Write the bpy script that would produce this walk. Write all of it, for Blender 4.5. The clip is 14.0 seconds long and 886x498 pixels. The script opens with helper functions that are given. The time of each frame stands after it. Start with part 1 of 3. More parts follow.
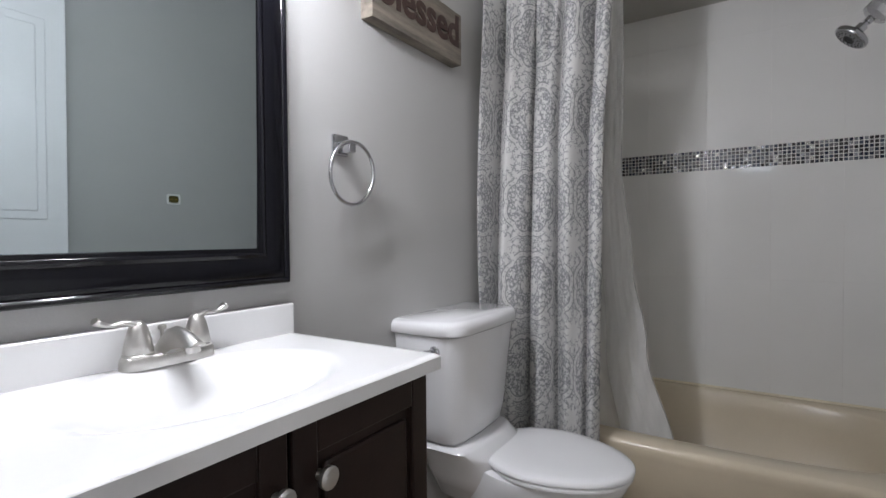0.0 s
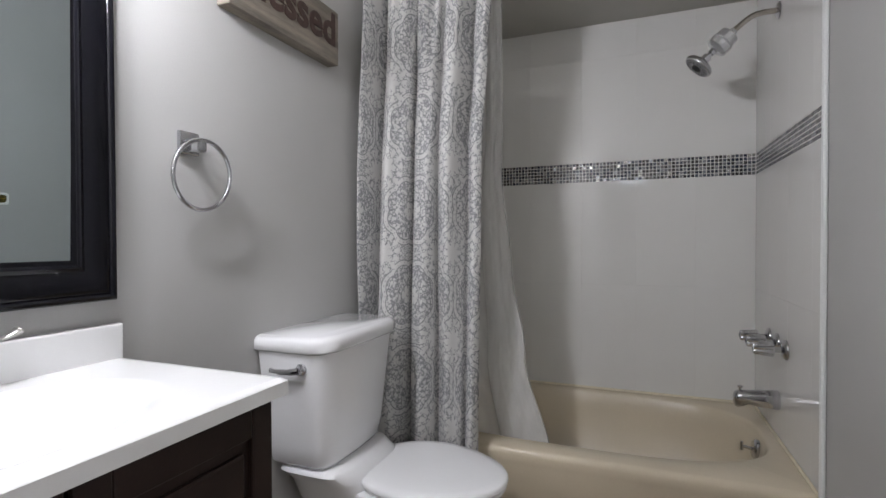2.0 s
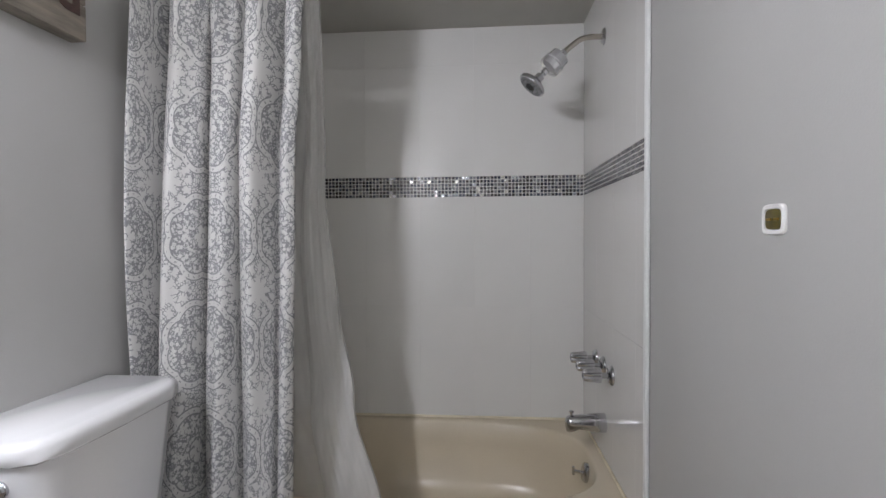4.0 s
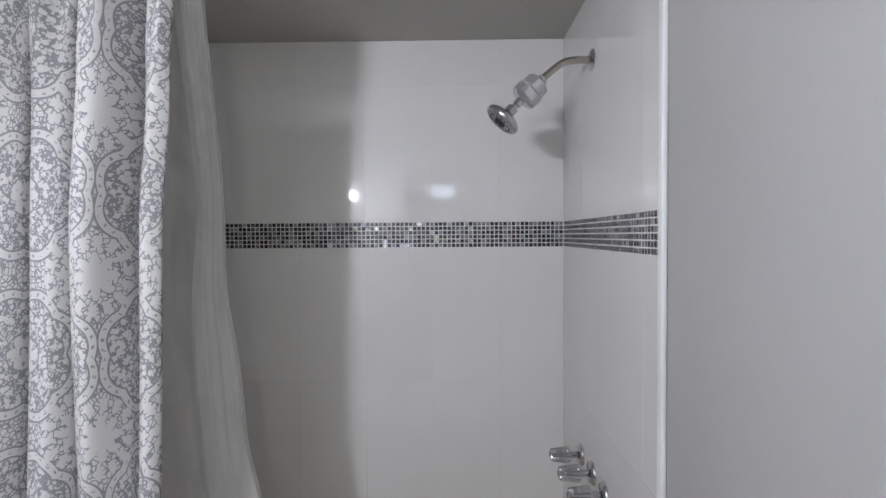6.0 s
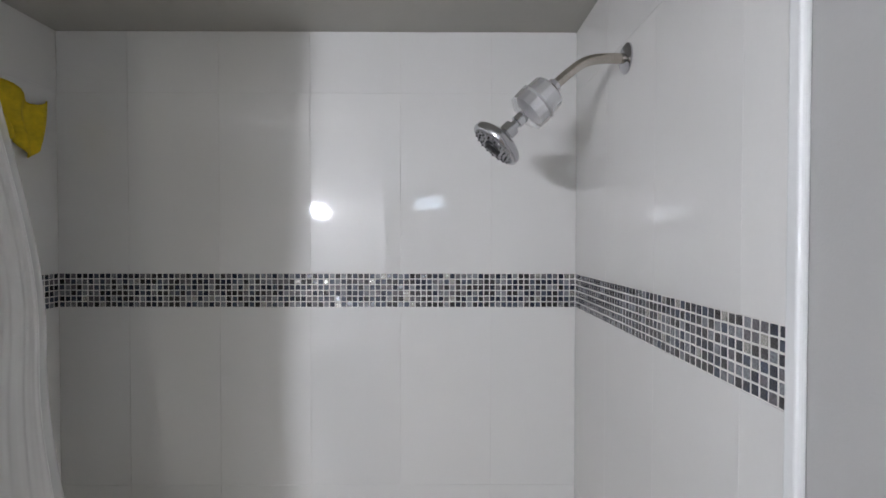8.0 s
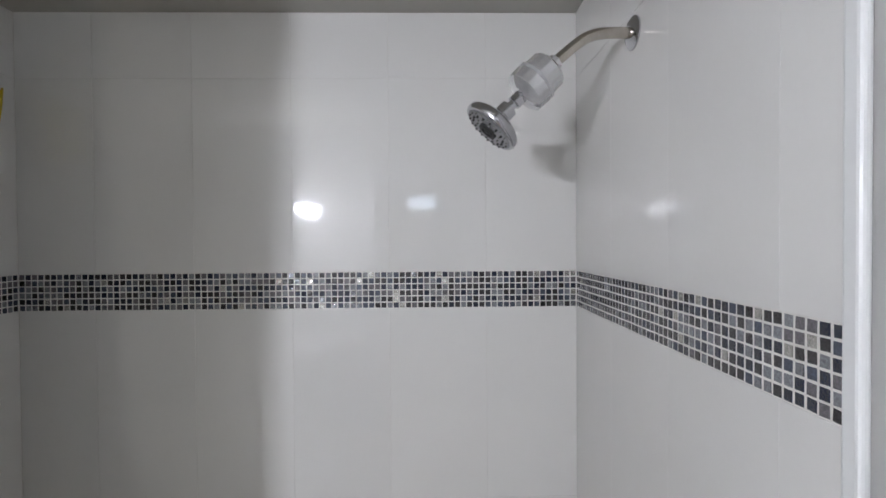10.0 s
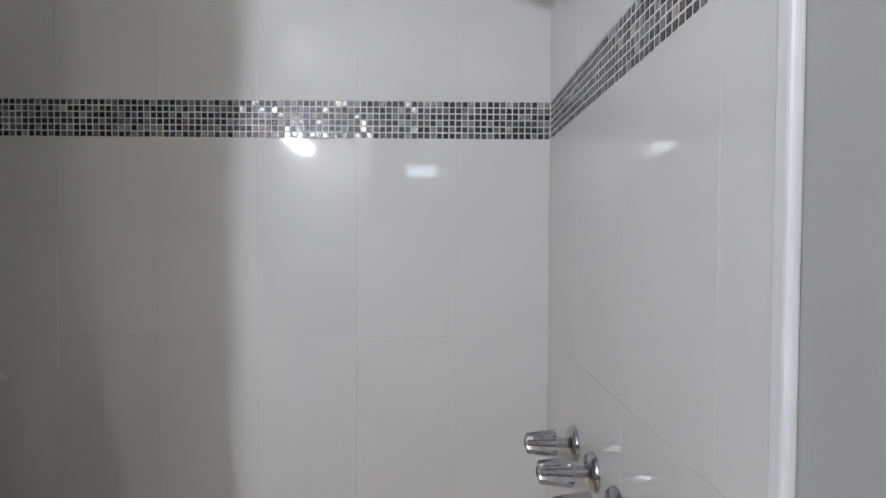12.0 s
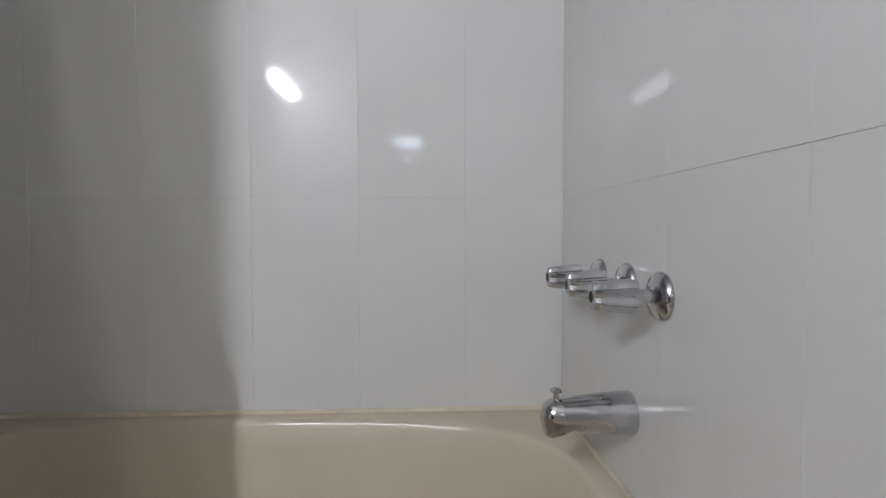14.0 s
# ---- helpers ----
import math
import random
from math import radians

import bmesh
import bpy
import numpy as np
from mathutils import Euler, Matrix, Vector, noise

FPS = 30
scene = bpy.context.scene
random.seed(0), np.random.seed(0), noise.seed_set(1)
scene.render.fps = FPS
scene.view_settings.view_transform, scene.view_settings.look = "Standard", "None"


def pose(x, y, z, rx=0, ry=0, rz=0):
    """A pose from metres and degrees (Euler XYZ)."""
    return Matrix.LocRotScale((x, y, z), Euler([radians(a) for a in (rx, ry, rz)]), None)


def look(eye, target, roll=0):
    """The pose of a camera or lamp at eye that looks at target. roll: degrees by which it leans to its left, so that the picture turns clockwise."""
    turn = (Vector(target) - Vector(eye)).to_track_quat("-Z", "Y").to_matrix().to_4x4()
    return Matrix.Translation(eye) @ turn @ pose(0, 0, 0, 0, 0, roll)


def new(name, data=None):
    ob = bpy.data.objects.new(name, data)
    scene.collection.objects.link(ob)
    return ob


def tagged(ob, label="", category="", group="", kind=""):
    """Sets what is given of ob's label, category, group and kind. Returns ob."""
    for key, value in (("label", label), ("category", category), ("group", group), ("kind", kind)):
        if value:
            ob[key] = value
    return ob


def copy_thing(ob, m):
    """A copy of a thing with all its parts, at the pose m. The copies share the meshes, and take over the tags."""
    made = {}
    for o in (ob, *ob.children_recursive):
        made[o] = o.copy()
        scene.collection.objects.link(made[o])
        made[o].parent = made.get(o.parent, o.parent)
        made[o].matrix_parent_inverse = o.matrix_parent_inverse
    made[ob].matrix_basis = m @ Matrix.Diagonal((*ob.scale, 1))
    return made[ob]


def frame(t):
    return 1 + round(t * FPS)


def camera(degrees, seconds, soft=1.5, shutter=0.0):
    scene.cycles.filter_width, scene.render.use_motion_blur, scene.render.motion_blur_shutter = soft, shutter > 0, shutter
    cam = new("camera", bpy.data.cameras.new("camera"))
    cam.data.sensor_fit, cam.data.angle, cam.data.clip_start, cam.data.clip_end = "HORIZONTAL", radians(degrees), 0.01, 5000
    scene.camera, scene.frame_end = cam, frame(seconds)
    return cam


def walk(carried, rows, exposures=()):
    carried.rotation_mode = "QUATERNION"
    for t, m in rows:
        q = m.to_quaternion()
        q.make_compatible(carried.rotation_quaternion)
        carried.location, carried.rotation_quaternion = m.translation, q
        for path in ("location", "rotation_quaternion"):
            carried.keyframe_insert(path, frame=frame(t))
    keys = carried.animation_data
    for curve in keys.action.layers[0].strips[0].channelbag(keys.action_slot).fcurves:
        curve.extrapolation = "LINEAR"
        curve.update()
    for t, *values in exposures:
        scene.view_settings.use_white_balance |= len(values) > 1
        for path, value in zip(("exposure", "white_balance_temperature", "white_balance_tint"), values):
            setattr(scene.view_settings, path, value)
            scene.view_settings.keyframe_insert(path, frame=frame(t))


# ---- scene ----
cam = camera(84.1, 14.0, soft=1.5)

PATH = [
    (0, (0.963, -2.623, 1.082), (-0.118, -0.941, 1.035), -0.5),
    (0.5, (0.966, -2.624, 1.072), (-0.093, -0.928, 1.038), -0.6),
    (1, (0.966, -2.616, 1.071), (-0.032, -0.883, 1.037), -0.4),
    (1.5, (0.993, -2.586, 1.082), (0.100, -0.797, 1.049), -0.1),
    (2, (1.014, -2.532, 1.094), (0.278, -0.673, 1.064), -0.2),
    (2.5, (1.040, -2.475, 1.106), (0.478, -0.556, 1.078), -0.2),
    (3, (1.045, -2.408, 1.116), (0.667, -0.444, 1.089), -0.3),
    (5.5, (1.059, -1.974, 1.388), (0.997, 0.024, 1.321), -0.3),
    (6, (1.077, -1.845, 1.431), (1.047, 0.154, 1.375), -0.4),
    (6.5, (1.104, -1.716, 1.472), (1.089, 0.283, 1.424), -0.2),
    (7, (1.113, -1.593, 1.515), (1.112, 0.406, 1.466), -0.2),
    (7.5, (1.117, -1.469, 1.575), (1.124, 0.53, 1.534), 0.0),
    (10, (1.124, -1.289, 1.56), (1.162, 0.711, 1.528), -0.4),
    (10.5, (1.14, -1.298, 1.476), (1.193, 0.701, 1.435), -0.4),
    (11, (1.162, -1.296, 1.38), (1.221, 0.703, 1.336), -0.4),
    (11.5, (1.167, -1.29, 1.269), (1.24, 0.708, 1.214), -0.4),
    (12, (1.217, -1.257, 1.136), (1.235, 0.742, 1.087), 0.3),
    (12.5, (1.202, -1.238, 0.993), (1.248, 0.762, 0.97), 0.2),
    (13, (1.172, -1.217, 0.9), (1.25, 0.781, 0.854), 0.3),
    (13.5, (1.162, -1.199, 0.823), (1.245, 0.799, 0.776), 0.2),
    (14, (1.159, -1.181, 0.805), (1.244, 0.815, 0.726), -0.1),
]
EXPOSURES = [(0, -0.58, 6350, 10), (1.5, -0.54, 6400, 10), (3, -0.42, 6500, 10), (5.5, -0.18, 6100, 12), (7.5, 0.0, 6200, 10), (11, 0.02, 6200, 10), (14, 0.0, 6200, 10)]
walk(cam, [(t, look(eye, target, roll)) for t, eye, target, roll in PATH], EXPOSURES)

# ---- world and lights ----
world = bpy.data.worlds.new("world")
scene.world = world
world.use_nodes = True
sky = world.node_tree.nodes.new("ShaderNodeTexSky")
sky.sky_type, sky.sun_disc = "NISHITA", False
sky.sun_elevation, sky.sun_rotation = radians(35), radians(180)
world.node_tree.links.new(sky.outputs[0], world.node_tree.nodes["Background"].inputs[0])
world.node_tree.nodes["Background"].inputs[1].default_value = 0.12
BULB = 835.0
# added warm fill from the unseen hall, to lift shadows through the doorway
hall_fill = new("hall_fill_lamp", bpy.data.lights.new("hall_fill_lamp", "AREA"))
hall_fill.data.shape, hall_fill.data.size, hall_fill.data.size_y, hall_fill.data.energy, hall_fill.data.color = "RECTANGLE", 1.1, 1.0, 40, (1.0, 0.97, 0.92)
hall_fill.matrix_world = pose(1.84, -4.6, 1.55, 90, 0, 90)
XL, XR, YF, ZC = 0.045, 1.5, -2.64, 2.155   # left wall, tiled right wall, door wall, ceiling
XT, RIM = 0.05, 0.365                      # left tiled face, tub rim


# ---- materials ----
def mat(name, col, rough=0.5, metal=0.0, var=0.08, scale=6.0, grain=120.0, bump=0.0, bscale=None, coat=0.0, rvar=0.0):
    """A surface with colour variation at two scales, uneven gloss and fine relief."""
    m = bpy.data.materials.new(name)
    m.use_nodes = True
    nt = m.node_tree
    b = nt.nodes["Principled BSDF"]
    b.inputs["Roughness"].default_value, b.inputs["Metallic"].default_value = rough, metal
    b.inputs["Coat Weight"].default_value, b.inputs["Coat Roughness"].default_value = coat, 0.05
    co = nt.nodes.new("ShaderNodeTexCoord")
    n1, n2 = nt.nodes.new("ShaderNodeTexNoise"), nt.nodes.new("ShaderNodeTexNoise")
    n1.inputs["Scale"].default_value, n1.inputs["Detail"].default_value = scale, 6
    n2.inputs["Scale"].default_value, n2.inputs["Detail"].default_value = grain, 3
    for n in (n1, n2):
        nt.links.new(co.outputs["Object"], n.inputs["Vector"])
    add = nt.nodes.new("ShaderNodeMath")
    add.operation = "MULTIPLY_ADD"
    add.inputs[1].default_value = 0.3
    nt.links.new(n2.outputs[0], add.inputs[0])
    nt.links.new(n1.outputs[0], add.inputs[2])
    ramp = nt.nodes.new("ShaderNodeValToRGB")
    ramp.color_ramp.elements[0].position, ramp.color_ramp.elements[1].position = 0.4, 0.9
    ramp.color_ramp.elements[0].color = (*[c * (1 - var) for c in col], 1)
    ramp.color_ramp.elements[1].color = (*[min(c * (1 + var), 1) for c in col], 1)
    nt.links.new(add.outputs[0], ramp.inputs[0])
    nt.links.new(ramp.outputs[0], b.inputs["Base Color"])
    if rvar:
        mr = nt.nodes.new("ShaderNodeMapRange")
        mr.inputs["To Min"].default_value, mr.inputs["To Max"].default_value = max(rough - rvar, 0.02), rough + rvar
        nt.links.new(n1.outputs[0], mr.inputs["Value"])
        nt.links.new(mr.outputs[0], b.inputs["Roughness"])
    if bump:
        n3 = nt.nodes.new("ShaderNodeTexNoise")
        n3.inputs["Scale"].default_value, n3.inputs["Detail"].default_value = bscale or grain, 4
        nt.links.new(co.outputs["Object"], n3.inputs["Vector"])
        bp = nt.nodes.new("ShaderNodeBump")
        bp.inputs["Strength"].default_value, bp.inputs["Distance"].default_value = bump, 0.002
        nt.links.new(n3.outputs[0], bp.inputs["Height"])
        nt.links.new(bp.outputs[0], b.inputs["Normal"])
    return m


def math_node(nt, op, a, b=None, c=None):
    n = nt.nodes.new("ShaderNodeMath")
    n.operation = op
    for i, v in enumerate((a, b, c)):
        if v is None:
            continue
        if isinstance(v, (int, float)):
            n.inputs[i].default_value = v
        else:
            nt.links.new(v, n.inputs[i])
    return n.outputs[0]


M_PAINT = mat("grey_wall_paint", (0.43, 0.426, 0.415), 0.5, var=0.03, scale=2.5, grain=200, bump=0.12, bscale=260, rvar=0.06)
M_CEIL = mat("ceiling_paint", (0.44, 0.43, 0.395), 0.7, var=0.05, scale=3, bump=0.2, bscale=180)
M_GROUT = mat("grout", (0.69, 0.672, 0.635), 0.8, var=0.2, scale=11, bump=0.3)
M_TRIM = mat("white_trim_tile", (0.76, 0.77, 0.765), 0.36, var=0.04, scale=5, bump=0.08, bscale=30)
M_CAULK = mat("aged_caulk", (0.70, 0.63, 0.48), 0.5, var=0.15, scale=14, bump=0.3)
M_TUB = mat("almond_enamel", (0.62, 0.54, 0.41), 0.24, var=0.05, scale=3, coat=0.05, rvar=0.04)
M_PORC = mat("white_porcelain", (0.78, 0.78, 0.79), 0.1, var=0.02, scale=4, coat=0.4)
M_SEAT = mat("white_seat_plastic", (0.78, 0.78, 0.79), 0.25, var=0.02, scale=4)
M_MARBLE = mat("white_cultured_marble", (0.74, 0.738, 0.735), 0.16, var=0.025, scale=5, coat=0.3)
M_CAB = mat("espresso_wood", (0.020, 0.012, 0.010), 0.32, var=0.35, scale=12, grain=260, bump=0.08, bscale=220)
M_FRAME = mat("black_lacquer", (0.004, 0.004, 0.006), 0.13, var=0.2, scale=12, bump=0.03, bscale=60)
M_CHROME = mat("chrome", (0.54, 0.54, 0.56), 0.11, 1.0, var=0.04, scale=20, rvar=0.03)
M_NICKEL = mat("brushed_nickel", (0.56, 0.545, 0.52), 0.36, 1.0, var=0.06, scale=30, rvar=0.05)
M_STEEL = mat("worn_satin_steel", (0.52, 0.48, 0.43), 0.22, 1.0, var=0.1, scale=30, rvar=0.06)
for m_dark, level in ((M_CAB, 0.25), (M_FRAME, 0.3)):
    m_dark.node_tree.nodes["Principled BSDF"].inputs["Specular IOR Level"].default_value = level
M_DARK = mat("dark_rubber", (0.02, 0.02, 0.02), 0.6, var=0.2)
M_FLOOR = mat("beige_floor_tile", (0.36, 0.30, 0.24), 0.4, var=0.15, scale=7, bump=0.1)
M_DOOR = mat("white_door_paint", (0.78, 0.78, 0.78), 0.35, var=0.03, scale=5, bump=0.05)
M_YELLOW = mat("yellow_cloth", (0.62, 0.46, 0.01), 0.85, var=0.2, scale=40, bump=0.5, bscale=200)
M_BROWN = mat("rust_brown_letters", (0.055, 0.028, 0.022), 0.6, var=0.3, scale=60, bump=0.2)
M_OUTLET = mat("white_outlet_plastic", (0.78, 0.77, 0.75), 0.35, var=0.03)
M_BRASS = mat("olive_box_void", (0.085, 0.068, 0.012), 0.4, var=0.4, scale=50)
M_GOLD = mat("tarnished_brass", (0.35, 0.24, 0.05), 0.3, 1.0, var=0.2, scale=60)
M_MIRROR = mat("mirror_silver", (0.53, 0.595, 0.612), 0.015, 1.0, var=0.01)


def tile_material():
    m = mat("ivory_glazed_tile", (0.72, 0.712, 0.69), 0.055, var=0.025, scale=3, coat=0.15, bump=0.05, bscale=9, rvar=0.015)
    nt = m.node_tree
    b = nt.nodes["Principled BSDF"]
    info, hsv = nt.nodes.new("ShaderNodeObjectInfo"), nt.nodes.new("ShaderNodeHueSaturation")
    src = b.inputs["Base Color"].links[0].from_socket
    nt.links.new(math_node(nt, "MULTIPLY_ADD", info.outputs["Random"], 0.03, 0.985), hsv.inputs["Value"])
    nt.links.new(src, hsv.inputs["Color"])
    nt.links.new(hsv.outputs[0], b.inputs["Base Color"])
    return m


M_TILE = tile_material()
M_TILE.node_tree.nodes["Principled BSDF"].inputs["Coat Roughness"].default_value = 0.03


def chip_material(name, per_island):
    """Mixed glass mosaic: charcoal, slate, grey, taupe and pearly chips with streaks."""
    m = bpy.data.materials.new(name)
    m.use_nodes = True
    nt = m.node_tree
    b = nt.nodes["Principled BSDF"]
    src = nt.nodes.new("ShaderNodeNewGeometry").outputs["Random Per Island"] if per_island else nt.nodes.new("ShaderNodeObjectInfo").outputs["Random"]
    ramp = nt.nodes.new("ShaderNodeValToRGB")
    ramp.color_ramp.interpolation = "CONSTANT"
    tones = [(0, (0.017, 0.021, 0.038)), (0.22, (0.028, 0.026, 0.027)), (0.38, (0.06, 0.07, 0.095)), (0.5, (0.125, 0.118, 0.125)),
             (0.62, (0.20, 0.205, 0.22)), (0.76, (0.04, 0.036, 0.038)), (0.86, (0.28, 0.29, 0.315)), (0.95, (0.55, 0.54, 0.50))]
    el = ramp.color_ramp.elements
    el[0].position, el[0].color = 0, (*tones[0][1], 1)
    el[1].position, el[1].color = tones[1][0], (*tones[1][1], 1)
    for p, c in tones[2:]:
        el.new(p).color = (*c, 1)
    nt.links.new(src, ramp.inputs[0])
    co, no = nt.nodes.new("ShaderNodeTexCoord"), nt.nodes.new("ShaderNodeTexNoise")
    no.noise_dimensions = "4D"
    no.inputs["Scale"].default_value, no.inputs["Detail"].default_value = 160, 3
    no.inputs["Distortion"].default_value = 2.0
    nt.links.new(co.outputs["Object"], no.inputs["Vector"])
    nt.links.new(math_node(nt, "MULTIPLY", src, 40.0), no.inputs["W"])
    hsv = nt.nodes.new("ShaderNodeHueSaturation")
    nt.links.new(ramp.outputs[0], hsv.inputs["Color"])
    nt.links.new(math_node(nt, "MULTIPLY_ADD", no.outputs[0], 1.8, 0.15), hsv.inputs["Value"])
    nt.links.new(hsv.outputs[0], b.inputs["Base Color"])
    b.inputs["Roughness"].default_value, b.inputs["Coat Weight"].default_value = 0.14, 0.3
    nt.links.new(math_node(nt, "MULTIPLY", math_node(nt, "GREATER_THAN", src, 0.84), 0.75), b.inputs["Metallic"])
    bp = nt.nodes.new("ShaderNodeBump")
    bp.inputs["Strength"].default_value, bp.inputs["Distance"].default_value = 0.5, 0.0015
    nt.links.new(no.outputs[0], bp.inputs["Height"])
    nt.links.new(bp.outputs[0], b.inputs["Normal"])
    return m


M_CHIP = chip_material("glass_mosaic_chip", False)
M_CHIPS = chip_material("glass_mosaic_chips", True)


def curtain_material():
    """Woven damask: white scalloped medallions, flowers and lace on grey."""
    m = bpy.data.materials.new("grey_damask_cloth")
    m.use_nodes = True
    nt = m.node_tree
    b = nt.nodes["Principled BSDF"]
    uv = nt.nodes.new("ShaderNodeUVMap")
    sep = nt.nodes.new("ShaderNodeSeparateXYZ")
    warp = nt.nodes.new("ShaderNodeTexNoise")
    warp.inputs["Scale"].default_value = 22
    nt.links.new(uv.outputs[0], warp.inputs["Vector"])
    nt.links.new(uv.outputs[0], sep.inputs[0])
    W, H = 0.25, 0.305
    mn = lambda *a: math_node(nt, *a)

    def polar(du, dv):
        cu = mn("SUBTRACT", mn("FRACT", mn("ADD", mn("DIVIDE", sep.outputs[0], W), du)), 0.5)
        cv = mn("SUBTRACT", mn("FRACT", mn("ADD", mn("DIVIDE", sep.outputs[1], H), dv)), 0.5)
        x, y = mn("MULTIPLY", cu, W), mn("MULTIPLY", cv, H)
        r = mn("SQRT", mn("ADD", mn("MULTIPLY", x, x), mn("MULTIPLY", y, y)))
        return r, mn("ARCTAN2", y, x), x, y

    def band(v, lo, hi):
        return mn("MULTIPLY", mn("GREATER_THAN", v, lo), mn("LESS_THAN", v, hi))

    r, th, x, y = polar(0.0, 0.0)
    scal = mn("ADD", r, mn("MULTIPLY", mn("ABSOLUTE", mn("SINE", mn("MULTIPLY", th, 4))), -0.012))
    petals = lambda rr, tt, k, size: mn("LESS_THAN", rr, mn("MULTIPLY_ADD", mn("ABSOLUTE", mn("COSINE", mn("MULTIPLY", tt, k))), size * 0.5, size * 0.5))
    flower = mn("SUBTRACT", petals(r, th, 3, 0.034), band(r, 0.006, 0.010))
    ring = band(scal, 0.102, 0.117)
    beads = mn("MULTIPLY", band(scal, 0.106, 0.113), mn("GREATER_THAN", mn("SINE", mn("MULTIPLY", th, 40)), 0.55))
    r2, th2, _, _ = polar(0.5, 0.5)
    flower2 = petals(r2, th2, 4, 0.045)
    star = mn("MULTIPLY", band(r2, 0.052, 0.075), mn("GREATER_THAN", mn("SINE", mn("MULTIPLY", th2, 14)), -0.1))
    vor = nt.nodes.new("ShaderNodeTexVoronoi")
    vor.feature = "DISTANCE_TO_EDGE"
    vor.inputs["Scale"].default_value = 98
    nt.links.new(uv.outputs[0], vor.inputs["Vector"])
    lace = mn("GREATER_THAN", vor.outputs["Distance"], 0.09)
    vor2 = nt.nodes.new("ShaderNodeTexVoronoi")
    vor2.inputs["Scale"].default_value = 190
    nt.links.new(uv.outputs[0], vor2.inputs["Vector"])
    dots = mn("LESS_THAN", vor2.outputs["Distance"], 0.42)
    vor3 = nt.nodes.new("ShaderNodeTexVoronoi")
    vor3.inputs["Scale"].default_value = 82
    nt.links.new(uv.outputs[0], vor3.inputs["Vector"])
    blossoms = mn("MAXIMUM", mn("MULTIPLY", mn("LESS_THAN", vor3.outputs["Distance"], 0.44), mn("GREATER_THAN", vor3.outputs["Distance"], 0.09)), mn("MULTIPLY", dots, 0.75))
    inside = mn("LESS_THAN", scal, 0.102)
    ground = mn("ADD", mn("MULTIPLY", inside, blossoms), mn("MULTIPLY", mn("SUBTRACT", 1.0, inside), lace))
    clear = mn("SUBTRACT", 1.0, mn("MAXIMUM", band(r, 0.035, 0.038), mn("MAXIMUM", band(scal, 0.098, 0.102), band(scal, 0.117, 0.121))))
    white = mn("MAXIMUM", mn("MULTIPLY", ground, clear), mn("MAXIMUM", mn("MAXIMUM", flower, flower2), mn("MAXIMUM", star, mn("SUBTRACT", ring, beads))))
    weave = nt.nodes.new("ShaderNodeTexNoise")
    weave.inputs["Scale"].default_value = 420
    nt.links.new(uv.outputs[0], weave.inputs["Vector"])
    val = mn("MULTIPLY_ADD", weave.outputs[0], 0.35, mn("SUBTRACT", white, 0.17))
    ramp = nt.nodes.new("ShaderNodeValToRGB")
    ramp.color_ramp.elements[0].position, ramp.color_ramp.elements[1].position = 0.1, 0.85
    ramp.color_ramp.elements[0].color = (0.215, 0.216, 0.224, 1)
    ramp.color_ramp.elements[1].color = (0.505, 0.50, 0.488, 1)
    nt.links.new(val, ramp.inputs[0])
    nt.links.new(ramp.outputs[0], b.inputs["Base Color"])
    b.inputs["Roughness"].default_value = 0.85
    bp = nt.nodes.new("ShaderNodeBump")
    bp.inputs["Strength"].default_value, bp.inputs["Distance"].default_value = 0.4, 0.001
    nt.links.new(val, bp.inputs["Height"])
    nt.links.new(bp.outputs[0], b.inputs["Normal"])
    return m


M_CURTAIN = curtain_material()


def wood_material():
    m = mat("weathered_grey_wood", (0.185, 0.16, 0.13), 0.75, var=0.45, scale=9, grain=90, bump=0.5, bscale=80)
    nt = m.node_tree
    co = [n for n in nt.nodes if n.type == "TEX_COORD"][0]
    mp = nt.nodes.new("ShaderNodeMapping")
    mp.inputs["Scale"].default_value = (3.0, 0.5, 5.0)
    nt.links.new(co.outputs["Object"], mp.inputs[0])
    for n in nt.nodes:
        if n.type == "TEX_NOISE":
            nt.links.new(mp.outputs[0], n.inputs["Vector"])
    return m


M_WOOD = wood_material()


def film_material(name, clear):
    """Translucent frosted plastic of the liner."""
    m = bpy.data.materials.new(name)
    m.use_nodes = True
    nt = m.node_tree
    out, b = nt.nodes["Material Output"], nt.nodes["Principled BSDF"]
    b.inputs["Base Color"].default_value, b.inputs["Roughness"].default_value = (0.88, 0.88, 0.87, 1), 0.3
    tl, tp, mix, mix2 = (nt.nodes.new("ShaderNode" + k) for k in ("BsdfTranslucent", "BsdfTransparent", "MixShader", "MixShader"))
    tl.inputs[0].default_value = (0.88, 0.88, 0.87, 1)
    no = nt.nodes.new("ShaderNodeTexNoise")
    no.inputs["Scale"].default_value = 9
    nt.links.new(math_node(nt, "MULTIPLY_ADD", no.outputs[0], 0.2, clear), mix2.inputs[0])
    mix.inputs[0].default_value = 0.55
    nt.links.new(b.outputs[0], mix.inputs[1])
    nt.links.new(tl.outputs[0], mix.inputs[2])
    nt.links.new(mix.outputs[0], mix2.inputs[1])
    nt.links.new(tp.outputs[0], mix2.inputs[2])
    nt.links.new(mix2.outputs[0], out.inputs[0])
    return m


M_FILM = film_material("frosted_liner_plastic", 0.46)
M_FILM2 = film_material("milky_doubled_plastic", 0.34)


def glow(name, col, strength):
    m = bpy.data.materials.new(name)
    m.use_nodes = True
    b = m.node_tree.nodes["Principled BSDF"]
    b.inputs["Emission Color"].default_value, b.inputs["Emission Strength"].default_value = (*col, 1), strength
    return m


